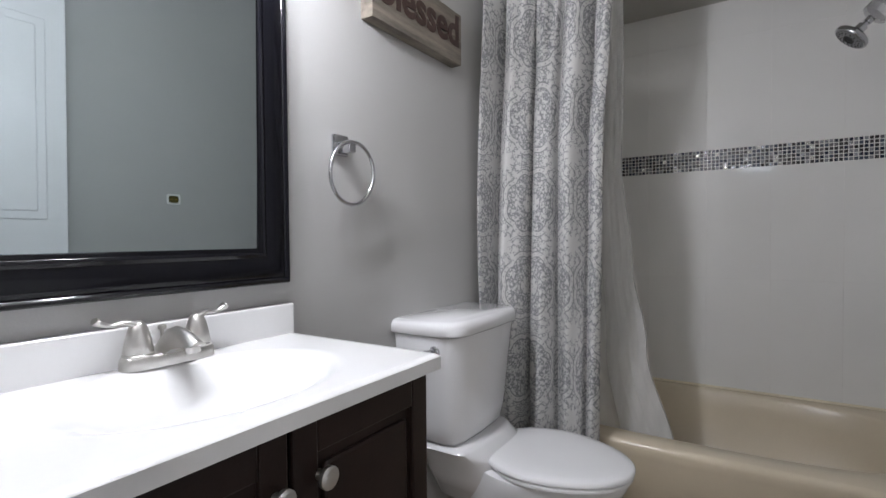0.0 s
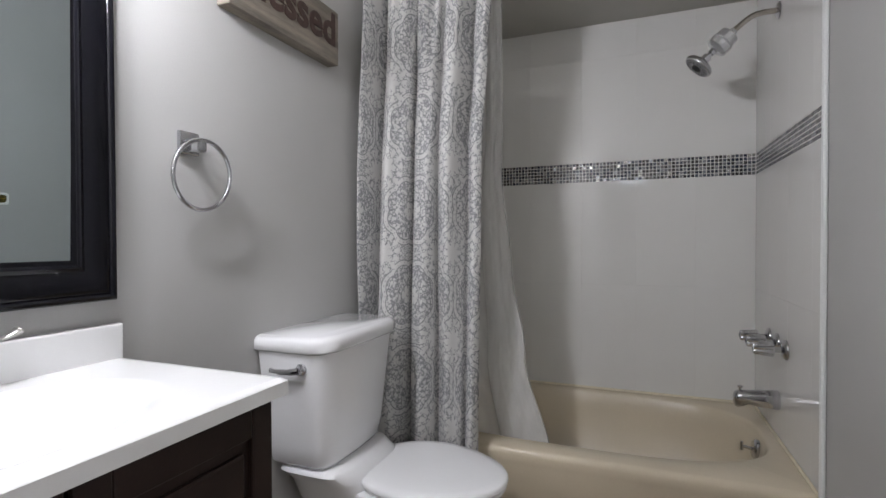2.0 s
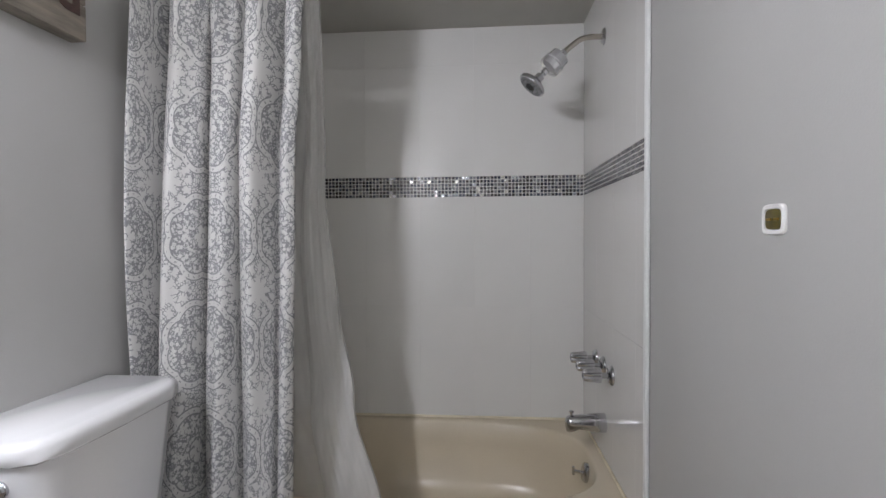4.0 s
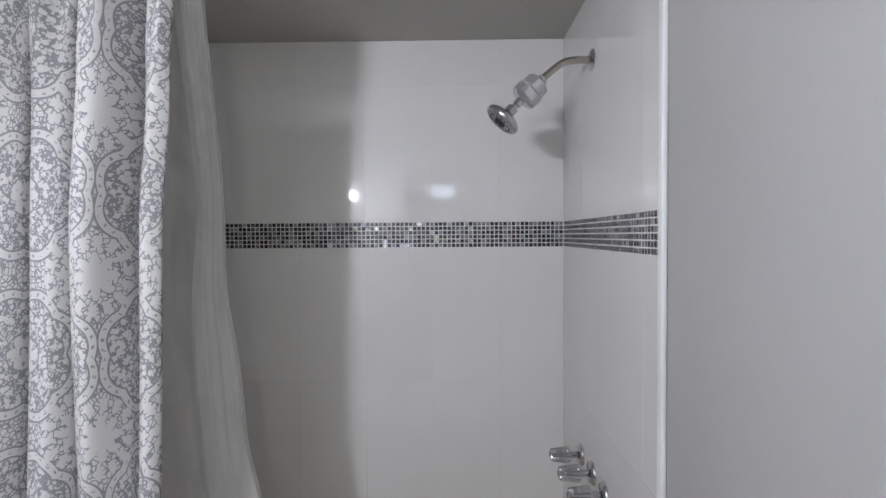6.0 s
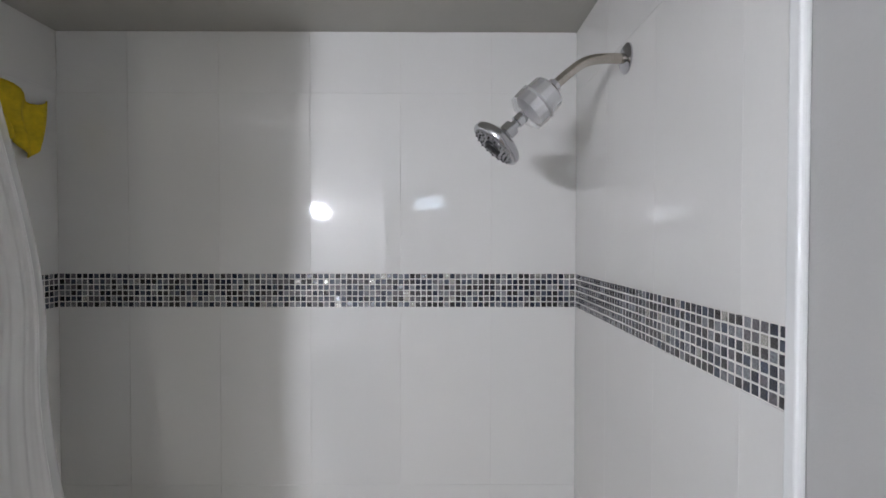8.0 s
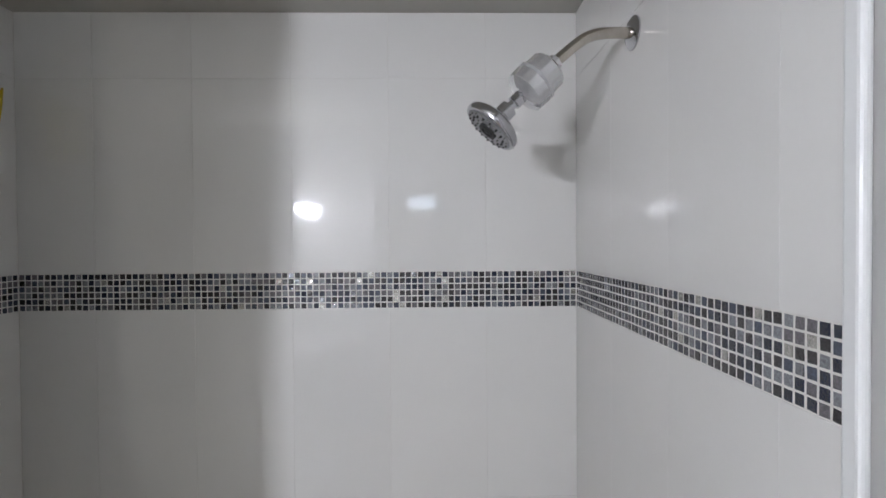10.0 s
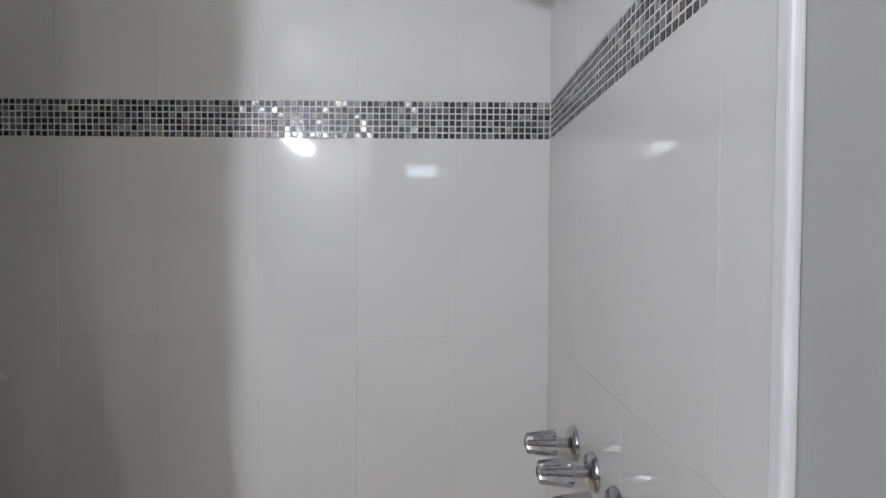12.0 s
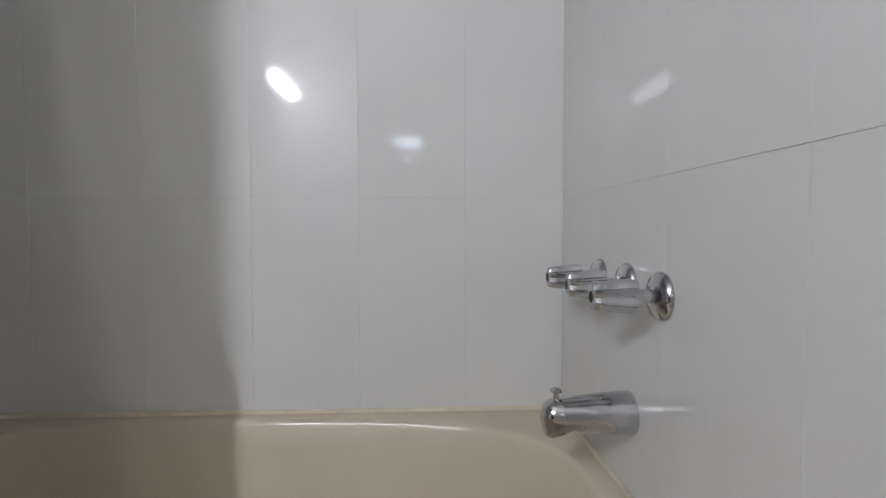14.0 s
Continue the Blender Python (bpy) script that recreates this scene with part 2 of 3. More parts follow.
M_BULB = glow("lit_frosted_bulb", (0.94, 0.94, 1.0), BULB)
M_SKYLIGHT = glow("daylight_sky", (0.75, 0.86, 1.0), 8.0)
M_CLEAR = mat("clear_filter_plastic", (0.66, 0.66, 0.67), 0.12, 0.7, var=0.12, scale=40, coat=0.5)


# ---- mesh helpers ----
def part(name, bm, material, parent=None, label="", smooth=None, kind=""):
    me = bpy.data.meshes.new(name)
    bm.normal_update()
    bmesh.ops.recalc_face_normals(bm, faces=bm.faces)
    bm.to_mesh(me)
    bm.free()
    me.materials.append(material)
    if smooth:
        me.shade_smooth()
        me.set_sharp_from_angle(angle=radians(smooth))
    ob = new(name, me)
    ob.parent = parent
    return tagged(ob, label=label, kind=kind)


def thing(name, label, category, at=(0, 0, 0), group=""):
    ob = new(name)
    ob.empty_display_size = 0.05
    ob.matrix_world = Matrix.Translation(at)
    bpy.context.view_layer.update()
    return tagged(ob, label, category, group)


def keep(ob):
    """Parts are modelled in world metres; set them back by the thing's place."""
    if ob.parent:
        ob.matrix_parent_inverse = Matrix.Translation(-Vector(base_of(ob.parent)))
    return ob


def base_of(ob):
    return ob.location if ob.parent is None else (0, 0, 0)


def box(x0, x1, y0, y1, z0, z1, bevel=0.0, seg=2, bm=None):
    own = bmesh.new()
    bmesh.ops.create_cube(own, size=1, matrix=Matrix.LocRotScale(((x0 + x1) / 2, (y0 + y1) / 2, (z0 + z1) / 2), None, (abs(x1 - x0), abs(y1 - y0), abs(z1 - z0))))
    if bevel:
        bmesh.ops.bevel(own, geom=own.edges[:], offset=bevel, segments=seg, profile=0.5, affect="EDGES")
    return join(bm, own)


def join(bm, own):
    if bm is None:
        return own
    me = bpy.data.meshes.new("tmp")
    own.to_mesh(me)
    own.free()
    bm.from_mesh(me)
    bpy.data.meshes.remove(me)
    return bm


def lathe(origin, axis, profile, seg=32, bm=None, flute=0.0, flutes=0):
    """Rings of (distance along the axis, radius) about an axis, closed at the ends."""
    own = bmesh.new()
    q = Vector(axis).normalized().to_track_quat("Z", "Y").to_matrix()
    o = Vector(origin)
    rings = []
    for d, r in profile:
        ring = []
        for i in range(seg):
            a = 2 * math.pi * i / seg
            rr = r * (1 - flute * (0.5 + 0.5 * math.cos(flutes * a))) if flutes else r
            ring.append(own.verts.new(o + q @ Vector((rr * math.cos(a), rr * math.sin(a), d))))
        rings.append(ring)
    for a, b in zip(rings, rings[1:]):
        for i in range(seg):
            own.faces.new((a[i], a[(i + 1) % seg], b[(i + 1) % seg], b[i]))
    own.faces.new(rings[0][::-1])
    own.faces.new(rings[-1])
    return join(bm, own)


def tube(points, radii, seg=16, bm=None, flat=1.0):
    """A round bar along points; flat squeezes it in height."""
    own = bmesh.new()
    pts = [Vector(p) for p in points]
    if isinstance(radii, (int, float)):
        radii = [radii] * len(pts)
    rings, side = [], None
    for i, p in enumerate(pts):
        d = (pts[min(i + 1, len(pts) - 1)] - pts[max(i - 1, 0)]).normalized()
        if side is None:
            side = d.cross(Vector((0, 0, 1)))
            if side.length < 1e-3:
                side = Vector((1, 0, 0))
        side = (side - d * side.dot(d)).normalized()
        up = side.cross(d)
        rings.append([own.verts.new(p + radii[i] * (math.cos(2 * math.pi * k / seg) * side + flat * math.sin(2 * math.pi * k / seg) * up)) for k in range(seg)])
    for a, b in zip(rings, rings[1:]):
        for i in range(seg):
            own.faces.new((a[i], a[(i + 1) % seg], b[(i + 1) % seg], b[i]))
    own.faces.new(rings[0][::-1])
    own.faces.new(rings[-1])
    return join(bm, own)


def curve_points(ctrl, n=8):
    """Catmull-Rom points through the given ones."""
    p = [Vector(c) for c in ctrl]
    p = [2 * p[0] - p[1]] + p + [2 * p[-1] - p[-2]]
    out = []
    for i in range(1, len(p) - 2):
        for k in range(n):
            t = k / n
            out.append(0.5 * (2 * p[i] + (p[i + 1] - p[i - 1]) * t + (2 * p[i - 1] - 5 * p[i] + 4 * p[i + 1] - p[i + 2]) * t * t
                              + (3 * p[i] - p[i - 1] - 3 * p[i + 1] + p[i + 2]) * t ** 3))
    return out + [p[-2]]


def loft(rings, bm=None, cap=True):
    own = bmesh.new()
    vs = [[own.verts.new(p) for p in ring] for ring in rings]
    n = len(vs[0])
    for a, b in zip(vs, vs[1:]):
        for i in range(n):
            own.faces.new((a[i], a[(i + 1) % n], b[(i + 1) % n], b[i]))
    if cap:
        own.faces.new(vs[0][::-1])
        own.faces.new(vs[-1])
    return join(bm, own)


def rounded(cx, cy, hx, hy, z, power=4.0, n=48):
    """A superellipse at height z."""
    out = []
    for i in range(n):
        a = 2 * math.pi * i / n
        c, s = math.cos(a), math.sin(a)
        out.append(Vector((cx + hx * math.copysign(abs(c) ** (2 / power), c), cy + hy * math.copysign(abs(s) ** (2 / power), s), z)))
    return out


# ---- rooms ----
def structure(name, bm, material, label=""):
    return part(name, bm, material, None, label, kind="structure")


HALL = -6.6
structure("floor", box(-0.15, 1.62, HALL, 0.12, -0.1, 0.0), M_FLOOR, "beige bathroom floor")
ZR = 2.42
structure("ceiling", box(-0.15, 1.62, YF - 0.12, 0.12, ZR, ZR + 0.05), M_CEIL, "plain dull grey painted ceiling")
structure("ceiling_soffit", box(XL + 0.0005, 1.5068, -0.88, 0.0, ZC, ZR - 0.0005), M_CEIL, "dropped grey soffit over the tub")
wall_left = structure("wall_left", box(-0.15, XL, YF, 0.12, 0, ZR), M_PAINT, "smooth grey painted wall")
wall_right = structure("wall_right", box(1.507, 1.62, YF - 0.12, 0.12, 0, ZR), M_PAINT, "smooth cool grey painted wall")
wall_back = structure("wall_back", box(XL, 1.507, 0.0012, 0.12, 0, ZR), M_GROUT, "tiled tub wall")
wb = box(-0.15, 0.62, YF - 0.12, YF, 0, ZR)
box(1.44, 1.507, YF - 0.12, YF, 0, ZR, bm=wb)
box(0.62, 1.44, YF - 0.12, YF, 2.04, ZR, bm=wb)
structure("wall_door", wb, M_PAINT, "grey painted wall with a doorway")
wh = box(-0.15, -0.05, HALL, YF - 0.12, 0, 2.45)
# side wall with an invented opening, where the added fill lamp stands
box(1.8, 1.9, HALL, -5.2, 0, 2.45, bm=wh)
box(1.8, 1.9, -4.0, YF - 0.12, 0, 2.45, bm=wh)
box(1.8, 1.9, -5.2, -4.0, 0, 1.0, bm=wh)
box(1.8, 1.9, -5.2, -4.0, 2.1, 2.45, bm=wh)
box(1.62, 1.9, YF - 0.12, YF - 0.02, 0, 2.45, bm=wh)
box(-0.15, 1.62, YF - 0.14, YF - 0.12, ZR, 2.45, bm=wh)
box(-0.15, 0.72, HALL - 0.12, HALL, 0, 2.45, bm=wh)
box(1.16, 1.9, HALL - 0.12, HALL, 0, 2.45, bm=wh)
box(0.72, 1.16, HALL - 0.12, HALL, 0, 2.08, bm=wh)
box(0.72, 1.16, HALL - 0.12, HALL, 2.28, 2.45, bm=wh)
structure("wall_hall", wh, M_PAINT, "plain hallway walls")
structure("floor_hall", box(1.62, 1.9, HALL, YF - 0.12, -0.1, 0.0), M_FLOOR)
structure("ceiling_hall", box(-0.15, 1.9, HALL - 0.12, YF - 0.1, 2.45, 2.5), M_CEIL)
structure("backdrop", box(0.6, 1.28, HALL - 0.2, HALL - 0.18, 2.0, 2.36), M_SKYLIGHT, "bright sky outside the small window")
# grout beds that carry the side tiles
structure("wall_tile_bed", box(1.5012, 1.5075, -0.848, 0.0012, RIM - 0.02, ZC), M_GROUT)
structure("wall_tile_bed", box(XL - 0.02, XT - 0.0012, -0.848, 0.0012, RIM - 0.02, ZC), M_GROUT)


def door_frame():
    bm = box(0.60, 0.665, YF, YF + 0.015, 0, 2.09, 0.004)
    box(1.40, 1.46, YF, YF + 0.012, 0, 2.09, 0.004, bm=bm)
    box(0.6655, 1.3995, YF, YF + 0.015, 2.03, 2.09, 0.004, bm=bm)
    structure("trim", bm, M_DOOR, "white door casing")


door_frame()


def open_door():
    """Leaf swung flat along the right wall."""
    d = thing("door_1", "white moulded panel door, standing open against the wall", "door", (1.43, YF + 0.02, 0))
    y0, y1 = YF + 0.02, -1.887
    keep(part("leaf", box(1.412, 1.445, y0, y1, 0.012, 2.02, 0.002), M_DOOR, d))
    for z0, z1 in ((0.22, 0.95), (1.12, 1.86)):
        for a in (0.11, 0.435):
            bm = box(1.406, 1.4135, y0 + a, y0 + a + 0.235, z0, z1, 0.005)
            box(1.401, 1.408, y0 + a + 0.03, y0 + a + 0.205, z0 + 0.03, z1 - 0.03, 0.005, bm=bm)
            keep(part("panel", bm, M_DOOR, d))
    bm = lathe((1.412, y1 - 0.07, 0.95), (-1, 0, 0), [(0, 0.03), (0.004, 0.03), (0.006, 0.012), (0.03, 0.011), (0.035, 0.024), (0.05, 0.027), (0.06, 0.02), (0.062, 0.004)])
    keep(part("door_knob", bm, M_NICKEL, d, "satin nickel knob", smooth=40))


open_door()


# ---- vanity side ----
VY0, VY1, VX, VZ = -2.56, -1.86, 0.466, 0.867


def vanity():
    v = thing("vanity_cabinet", "espresso brown wooden vanity cabinet with raised-panel doors", "cabinet", (0.24, (VY0 + VY1) / 2, 0))
    xf, y0, y1 = 0.42, VY0 + 0.015, VY1 - 0.007
    bm = box(XL + 0.001, xf, y0, y1, 0.1, 0.7, 0.002)
    box(XL + 0.001, xf - 0.07, y0 + 0.002, y1 - 0.002, 0.0, 0.099, bm=bm)
    box(XL + 0.001, xf, y0, y0 + 0.018, 0.7005, 0.8375, bm=bm)
    box(XL + 0.001, xf, y1 - 0.018, y1, 0.7005, 0.8375, bm=bm)
    box(xf - 0.018, xf, y0 + 0.0185, y1 - 0.0185, 0.7005, 0.8375, bm=bm)
    keep(part("body", bm, M_CAB, v))
    mid = -2.19
    for a, b, knob in ((y0 + 0.012, mid - 0.004, mid - 0.026), (mid + 0.004, y1 - 0.004, mid + 0.05)):
        door = keep(part("door", box(xf + 0.0005, xf + 0.012, a + 0.002, b - 0.002, 0.132, 0.825, 0.002), M_CAB, v))
        for nm, bx in (("stile", (a, a + 0.045, 0.13, 0.827)), ("stile", (b - 0.045, b, 0.13, 0.827)), ("rail", (a + 0.0455, b - 0.0455, 0.13, 0.178)), ("rail", (a + 0.0455, b - 0.0455, 0.779, 0.827))):
            keep(part(nm, box(xf + 0.011, xf + 0.021, *bx, 0.003), M_CAB, door))
        keep(part("raised_panel", box(xf + 0.011, xf + 0.019, a + 0.058, b - 0.058, 0.196, 0.761, 0.006), M_CAB, door))
        kb = lathe((xf + 0.019, knob, 0.748), (1, 0, 0), [(0, 0.008), (0.012, 0.006), (0.014, 0.013), (0.018, 0.0165), (0.024, 0.0165), (0.027, 0.013), (0.028, 0.003)])
        keep(part("knob", kb, M_NICKEL, door, "round satin nickel knob", smooth=35))


vanity()


def vanity_top():
    """Cultured marble slab with an oval bowl pressed into it, backsplash and rounded edges."""
    t = thing("countertop", "glossy white cultured marble vanity top with integral oval sink", "countertop", (0.26, (VY0 + VY1) / 2, VZ))
    cx, cy, ax, ay = 0.262, -2.19, 0.155, 0.215
    nx, ny = 56, 90
    bm = bmesh.new()
    x0, x1 = XL + 0.019, VX
    grid = []
    for i in range(nx + 1):
        col = []
        for j in range(ny + 1):
            x, y = x0 + (x1 - x0) * i / nx, VY0 + (VY1 - VY0) * j / ny
            e = math.hypot((x - cx) / ax, (y - cy) / ay)
            s = min(max((1.08 - e) / 1.0, 0), 1)
            z = VZ - 0.12 * (s * s * (3 - 2 * s))
            edge = min(x1 - x, y - VY0, VY1 - y)
            z -= 0.006 * max(0, 1 - edge / 0.009) ** 2
            col.append(bm.verts.new((x, y, z)))
        grid.append(col)
    for i in range(nx):
        for j in range(ny):
            bm.faces.new((grid[i][j], grid[i + 1][j], grid[i + 1][j + 1], grid[i][j + 1]))
    rim = [grid[i][0] for i in range(nx + 1)] + [grid[nx][j] for j in range(1, ny + 1)] + [grid[i][ny] for i in range(nx - 1, -1, -1)] + [grid[0][j] for j in range(ny - 1, 0, -1)]
    low = [bm.verts.new((v.co.x, v.co.y, VZ - 0.029)) for v in rim]
    for i in range(len(rim)):
        k = (i + 1) % len(rim)
        bm.faces.new((rim[i], rim[k], low[k], low[i]))
    keep(part("slab", bm, M_MARBLE, t, smooth=50))
    keep(part("backsplash", box(XL, XL + 0.02, VY0, VY1, VZ - 0.02, VZ + 0.068, 0.004, 3), M_MARBLE, t))
    keep(part("drain", lathe((cx, cy, VZ - 0.119), (0, 0, 1), [(0, 0.022), (0.003, 0.022), (0.004, 0.015), (0.002, 0.012)]), M_NICKEL, t, "nickel drain ring", smooth=40))


vanity_top()


def faucet():
    fx, fy, z = 0.090, -2.160, VZ
    f = thing("faucet", "brushed nickel two-handle faucet on the vanity top", "faucet", (fx, fy, z))
    rings = []
    for s, h in ((1.0, 0.0), (1.0, 0.010), (0.97, 0.016), (0.88, 0.021), (0.7, 0.023)):
        rings.append(rounded(fx, fy, 0.025 * s, 0.080 - 0.025 * (1 - s), z + h, 3.2, 40))
    keep(part("base", loft(rings), M_NICKEL, f, smooth=45))
    spine = [(fx - 0.022, 0.016, 0.022, 0.024), (fx - 0.012, 0.016, 0.026, 0.044), (fx + 0.004, 0.016, 0.025, 0.060), (fx + 0.024, 0.020, 0.022, 0.066), (fx + 0.046, 0.032, 0.020, 0.064),
             (fx + 0.066, 0.036, 0.0185, 0.058), (fx + 0.082, 0.036, 0.0165, 0.050), (fx + 0.090, 0.039, 0.012, 0.045)]
    rings = []
    for x, lo, hw, hi in spine:
        rings.append([Vector((x, fy + hw * k, z + lo + (hi - lo) * h)) for k, h in ((-1, 0), (-0.98, 0.12), (-0.72, 0.5), (-0.46, 0.82), (-0.24, 0.96), (0, 1), (0.24, 0.96), (0.46, 0.82), (0.72, 0.5), (0.98, 0.12), (1, 0))])
    bm = loft(rings)
    lathe((fx + 0.072, fy, z + 0.040), (0.2, 0, -1), [(0, 0.0125), (0.012, 0.012), (0.016, 0.010)], 24, bm=bm)
    keep(part("spout", bm, M_NICKEL, f, smooth=50))
    for s in (-1, 1):
        hy = fy + s * 0.051
        bm = lathe((fx, hy, z + 0.02), (0, 0, 1), [(0, 0.024), (0.004, 0.025), (0.006, 0.0225), (0.008, 0.0235), (0.030, 0.0195), (0.045, 0.0155), (0.054, 0.012), (0.06, 0.006)], 28)
        pts = curve_points([(fx, hy, z + 0.072), (fx - 0.002, hy + s * 0.02, z + 0.079), (fx - 0.004, hy + s * 0.038, z + 0.077), (fx - 0.006, hy + s * 0.055, z + 0.083), (fx - 0.006, hy + s * 0.062, z + 0.088)], 6)
        n = len(pts)
        tube(pts, [0.0115 - 0.006 * math.sin(math.pi * min(i / n * 1.1, 1)) * 0.9 + (0.0 if i < n - 2 else -0.002) for i in range(n)], 14, bm=bm, flat=0.62)
        keep(part("handle", bm, M_NICKEL, f, smooth=50))
    bm = lathe((fx - 0.022, fy, z + 0.02), (0, 0, 1), [(0, 0.003), (0.035, 0.003), (0.037, 0.007), (0.043, 0.007), (0.045, 0.003)], 16)
    keep(part("lift_rod", bm, M_NICKEL, f, smooth=40))


faucet()


def mirror():
    """Black moulded frame round a plain glass."""
    y0, y1, z0, z1 = -2.546, -1.874, 0.983, 1.70
    m = thing("mirror", "rectangular wall mirror in a wide glossy black moulded frame", "mirror", (XL, (y0 + y1) / 2, z0))
    prof = [(0.0, 0.0), (0.0, 0.020), (0.003, 0.026), (0.008, 0.028), (0.012, 0.025), (0.014, 0.022), (0.018, 0.024), (0.024, 0.026), (0.045, 0.023), (0.058, 0.018),
            (0.061, 0.020), (0.065, 0.022), (0.069, 0.020), (0.071, 0.018), (0.075, 0.0185), (0.079, 0.0175), (0.080, 0.006), (0.080, 0.0)]
    bm = bmesh.new()
    loops = []
    for d, h in prof:
        x = XL + 0.0005 + h
        loops.append([bm.verts.new(c) for c in ((x, y0 + d, z0 + d), (x, y1 - d, z0 + d), (x, y1 - d, z1 - d), (x, y0 + d, z1 - d))])
    for a, b in zip(loops, loops[1:] + loops[:1]):
        for i in range(4):
            bm.faces.new((a[i], a[(i + 1) % 4], b[(i + 1) % 4], b[i]))
    keep(part("frame", bm, M_FRAME, m, "glossy black moulded frame", smooth=35))
    gl = box(-0.006, 0.0, -0.257, 0.257, -(z1 - z0) / 2 + 0.079, (z1 - z0) / 2 - 0.079)
    bmesh.ops.transform(gl, matrix=pose(XL + 0.0118, (y0 + y1) / 2, (z0 + z1) / 2, 0, 0.9, -1.7), verts=gl.verts)
    keep(part("glass", gl, M_MIRROR, m, "clear silvered glass"))


mirror()


def vanity_light():
    l = thing("vanity_light", "nickel vanity light bar with three lit round bulbs", "wall lamp", (XL, -2.2, 1.785))
    keep(part("bar", box(XL, XL + 0.03, -2.53, -1.87, 1.735, 1.835, 0.008, 3), M_NICKEL, l))
    for y in (-2.40, -2.22, -2.04):
        keep(part("socket", lathe((XL + 0.03, y, 1.785), (1, 0, 0), [(0, 0.03), (0.02, 0.03), (0.04, 0.016), (0.10, 0.014), (0.115, 0.022), (0.130, 0.02)], 24), M_NICKEL, l, smooth=40))
        bm = bmesh.new()
        bmesh.ops.create_uvsphere(bm, u_segments=20, v_segments=12, radius=0.026, matrix=Matrix.Translation((XL + 0.183, y, 1.785)))
        keep(part("bulb", bm, M_BULB, l, "lit frosted globe bulb", smooth=60))


vanity_light()


def towel_ring():
    y, z = -1.692, 1.322
    r = thing("towel_ring", "chrome towel ring hanging from a square wall bracket", "towel ring", (XL, y, z))
    bm = box(XL, XL + 0.012, y - 0.027, y + 0.027, z - 0.027, z + 0.027, 0.004, 2)
    box(XL + 0.011, XL + 0.05, y - 0.011, y + 0.013, z - 0.022, z + 0.008, 0.004, 2, bm=bm)
    keep(part("bracket", bm, M_CHROME, r))
    bm = bmesh.new()
    n, k, R, q = 56, 10, 0.079, 0.005
    vs = []
    for i in range(n):
        a = 2 * math.pi * i / n
        vs.append([bm.verts.new((XL + 0.042 + q * math.sin(b) + 0.006 * math.cos(a), y + 0.008 + (R + q * math.cos(b)) * math.sin(a), z - 0.074 + (R + q * math.cos(b)) * math.cos(a))) for b in (2 * math.pi * j / k for j in range(k))])
    for i in range(n):
        for j in range(k):
            bm.faces.new((vs[i][j], vs[(i + 1) % n][j], vs[(i + 1) % n][(j + 1) % k], vs[i][(j + 1) % k]))
    keep(part("ring", bm, M_CHROME, r, smooth=60))


towel_ring()


def wooden_sign():
    y0, y1, z0, z1, x1 = -1.6, -1.13, 1.68, 1.853, XL + 0.042
    s = thing("wooden_sign", "weathered grey plank sign with rust brown lettering", "sign", (XL, (y0 + y1) / 2, z0))
    for a, b in ((z0, z0 + 0.084), (z0 + 0.0865, z1)):
        keep(part("plank", box(XL, x1, y0, y1, a, b, 0.0025), M_WOOD, s, "weathered grey plank"))
    cu = bpy.data.curves.new("lettering", "FONT")
    cu.body, cu.size, cu.extrude, cu.align_x, cu.offset = "blessed", 0.145, 0.0012, "CENTER", 0.0035
    tmp = new("lettering", cu)
    me = bpy.data.meshes.new_from_object(tmp.evaluated_get(bpy.context.evaluated_depsgraph_get()))
    bpy.data.objects.remove(tmp)
    me.materials.append(M_BROWN)
    ob = new("lettering", me)
    ob.parent = s
    ob.matrix_parent_inverse = Matrix.Translation(-Vector(s.location))
    ob.matrix_basis = pose(x1 + 0.001, (y0 + y1) / 2 + 0.005, z0 + 0.058, 90, 0, 90)
    tagged(ob, label="rust brown word reading blessed")


wooden_sign()


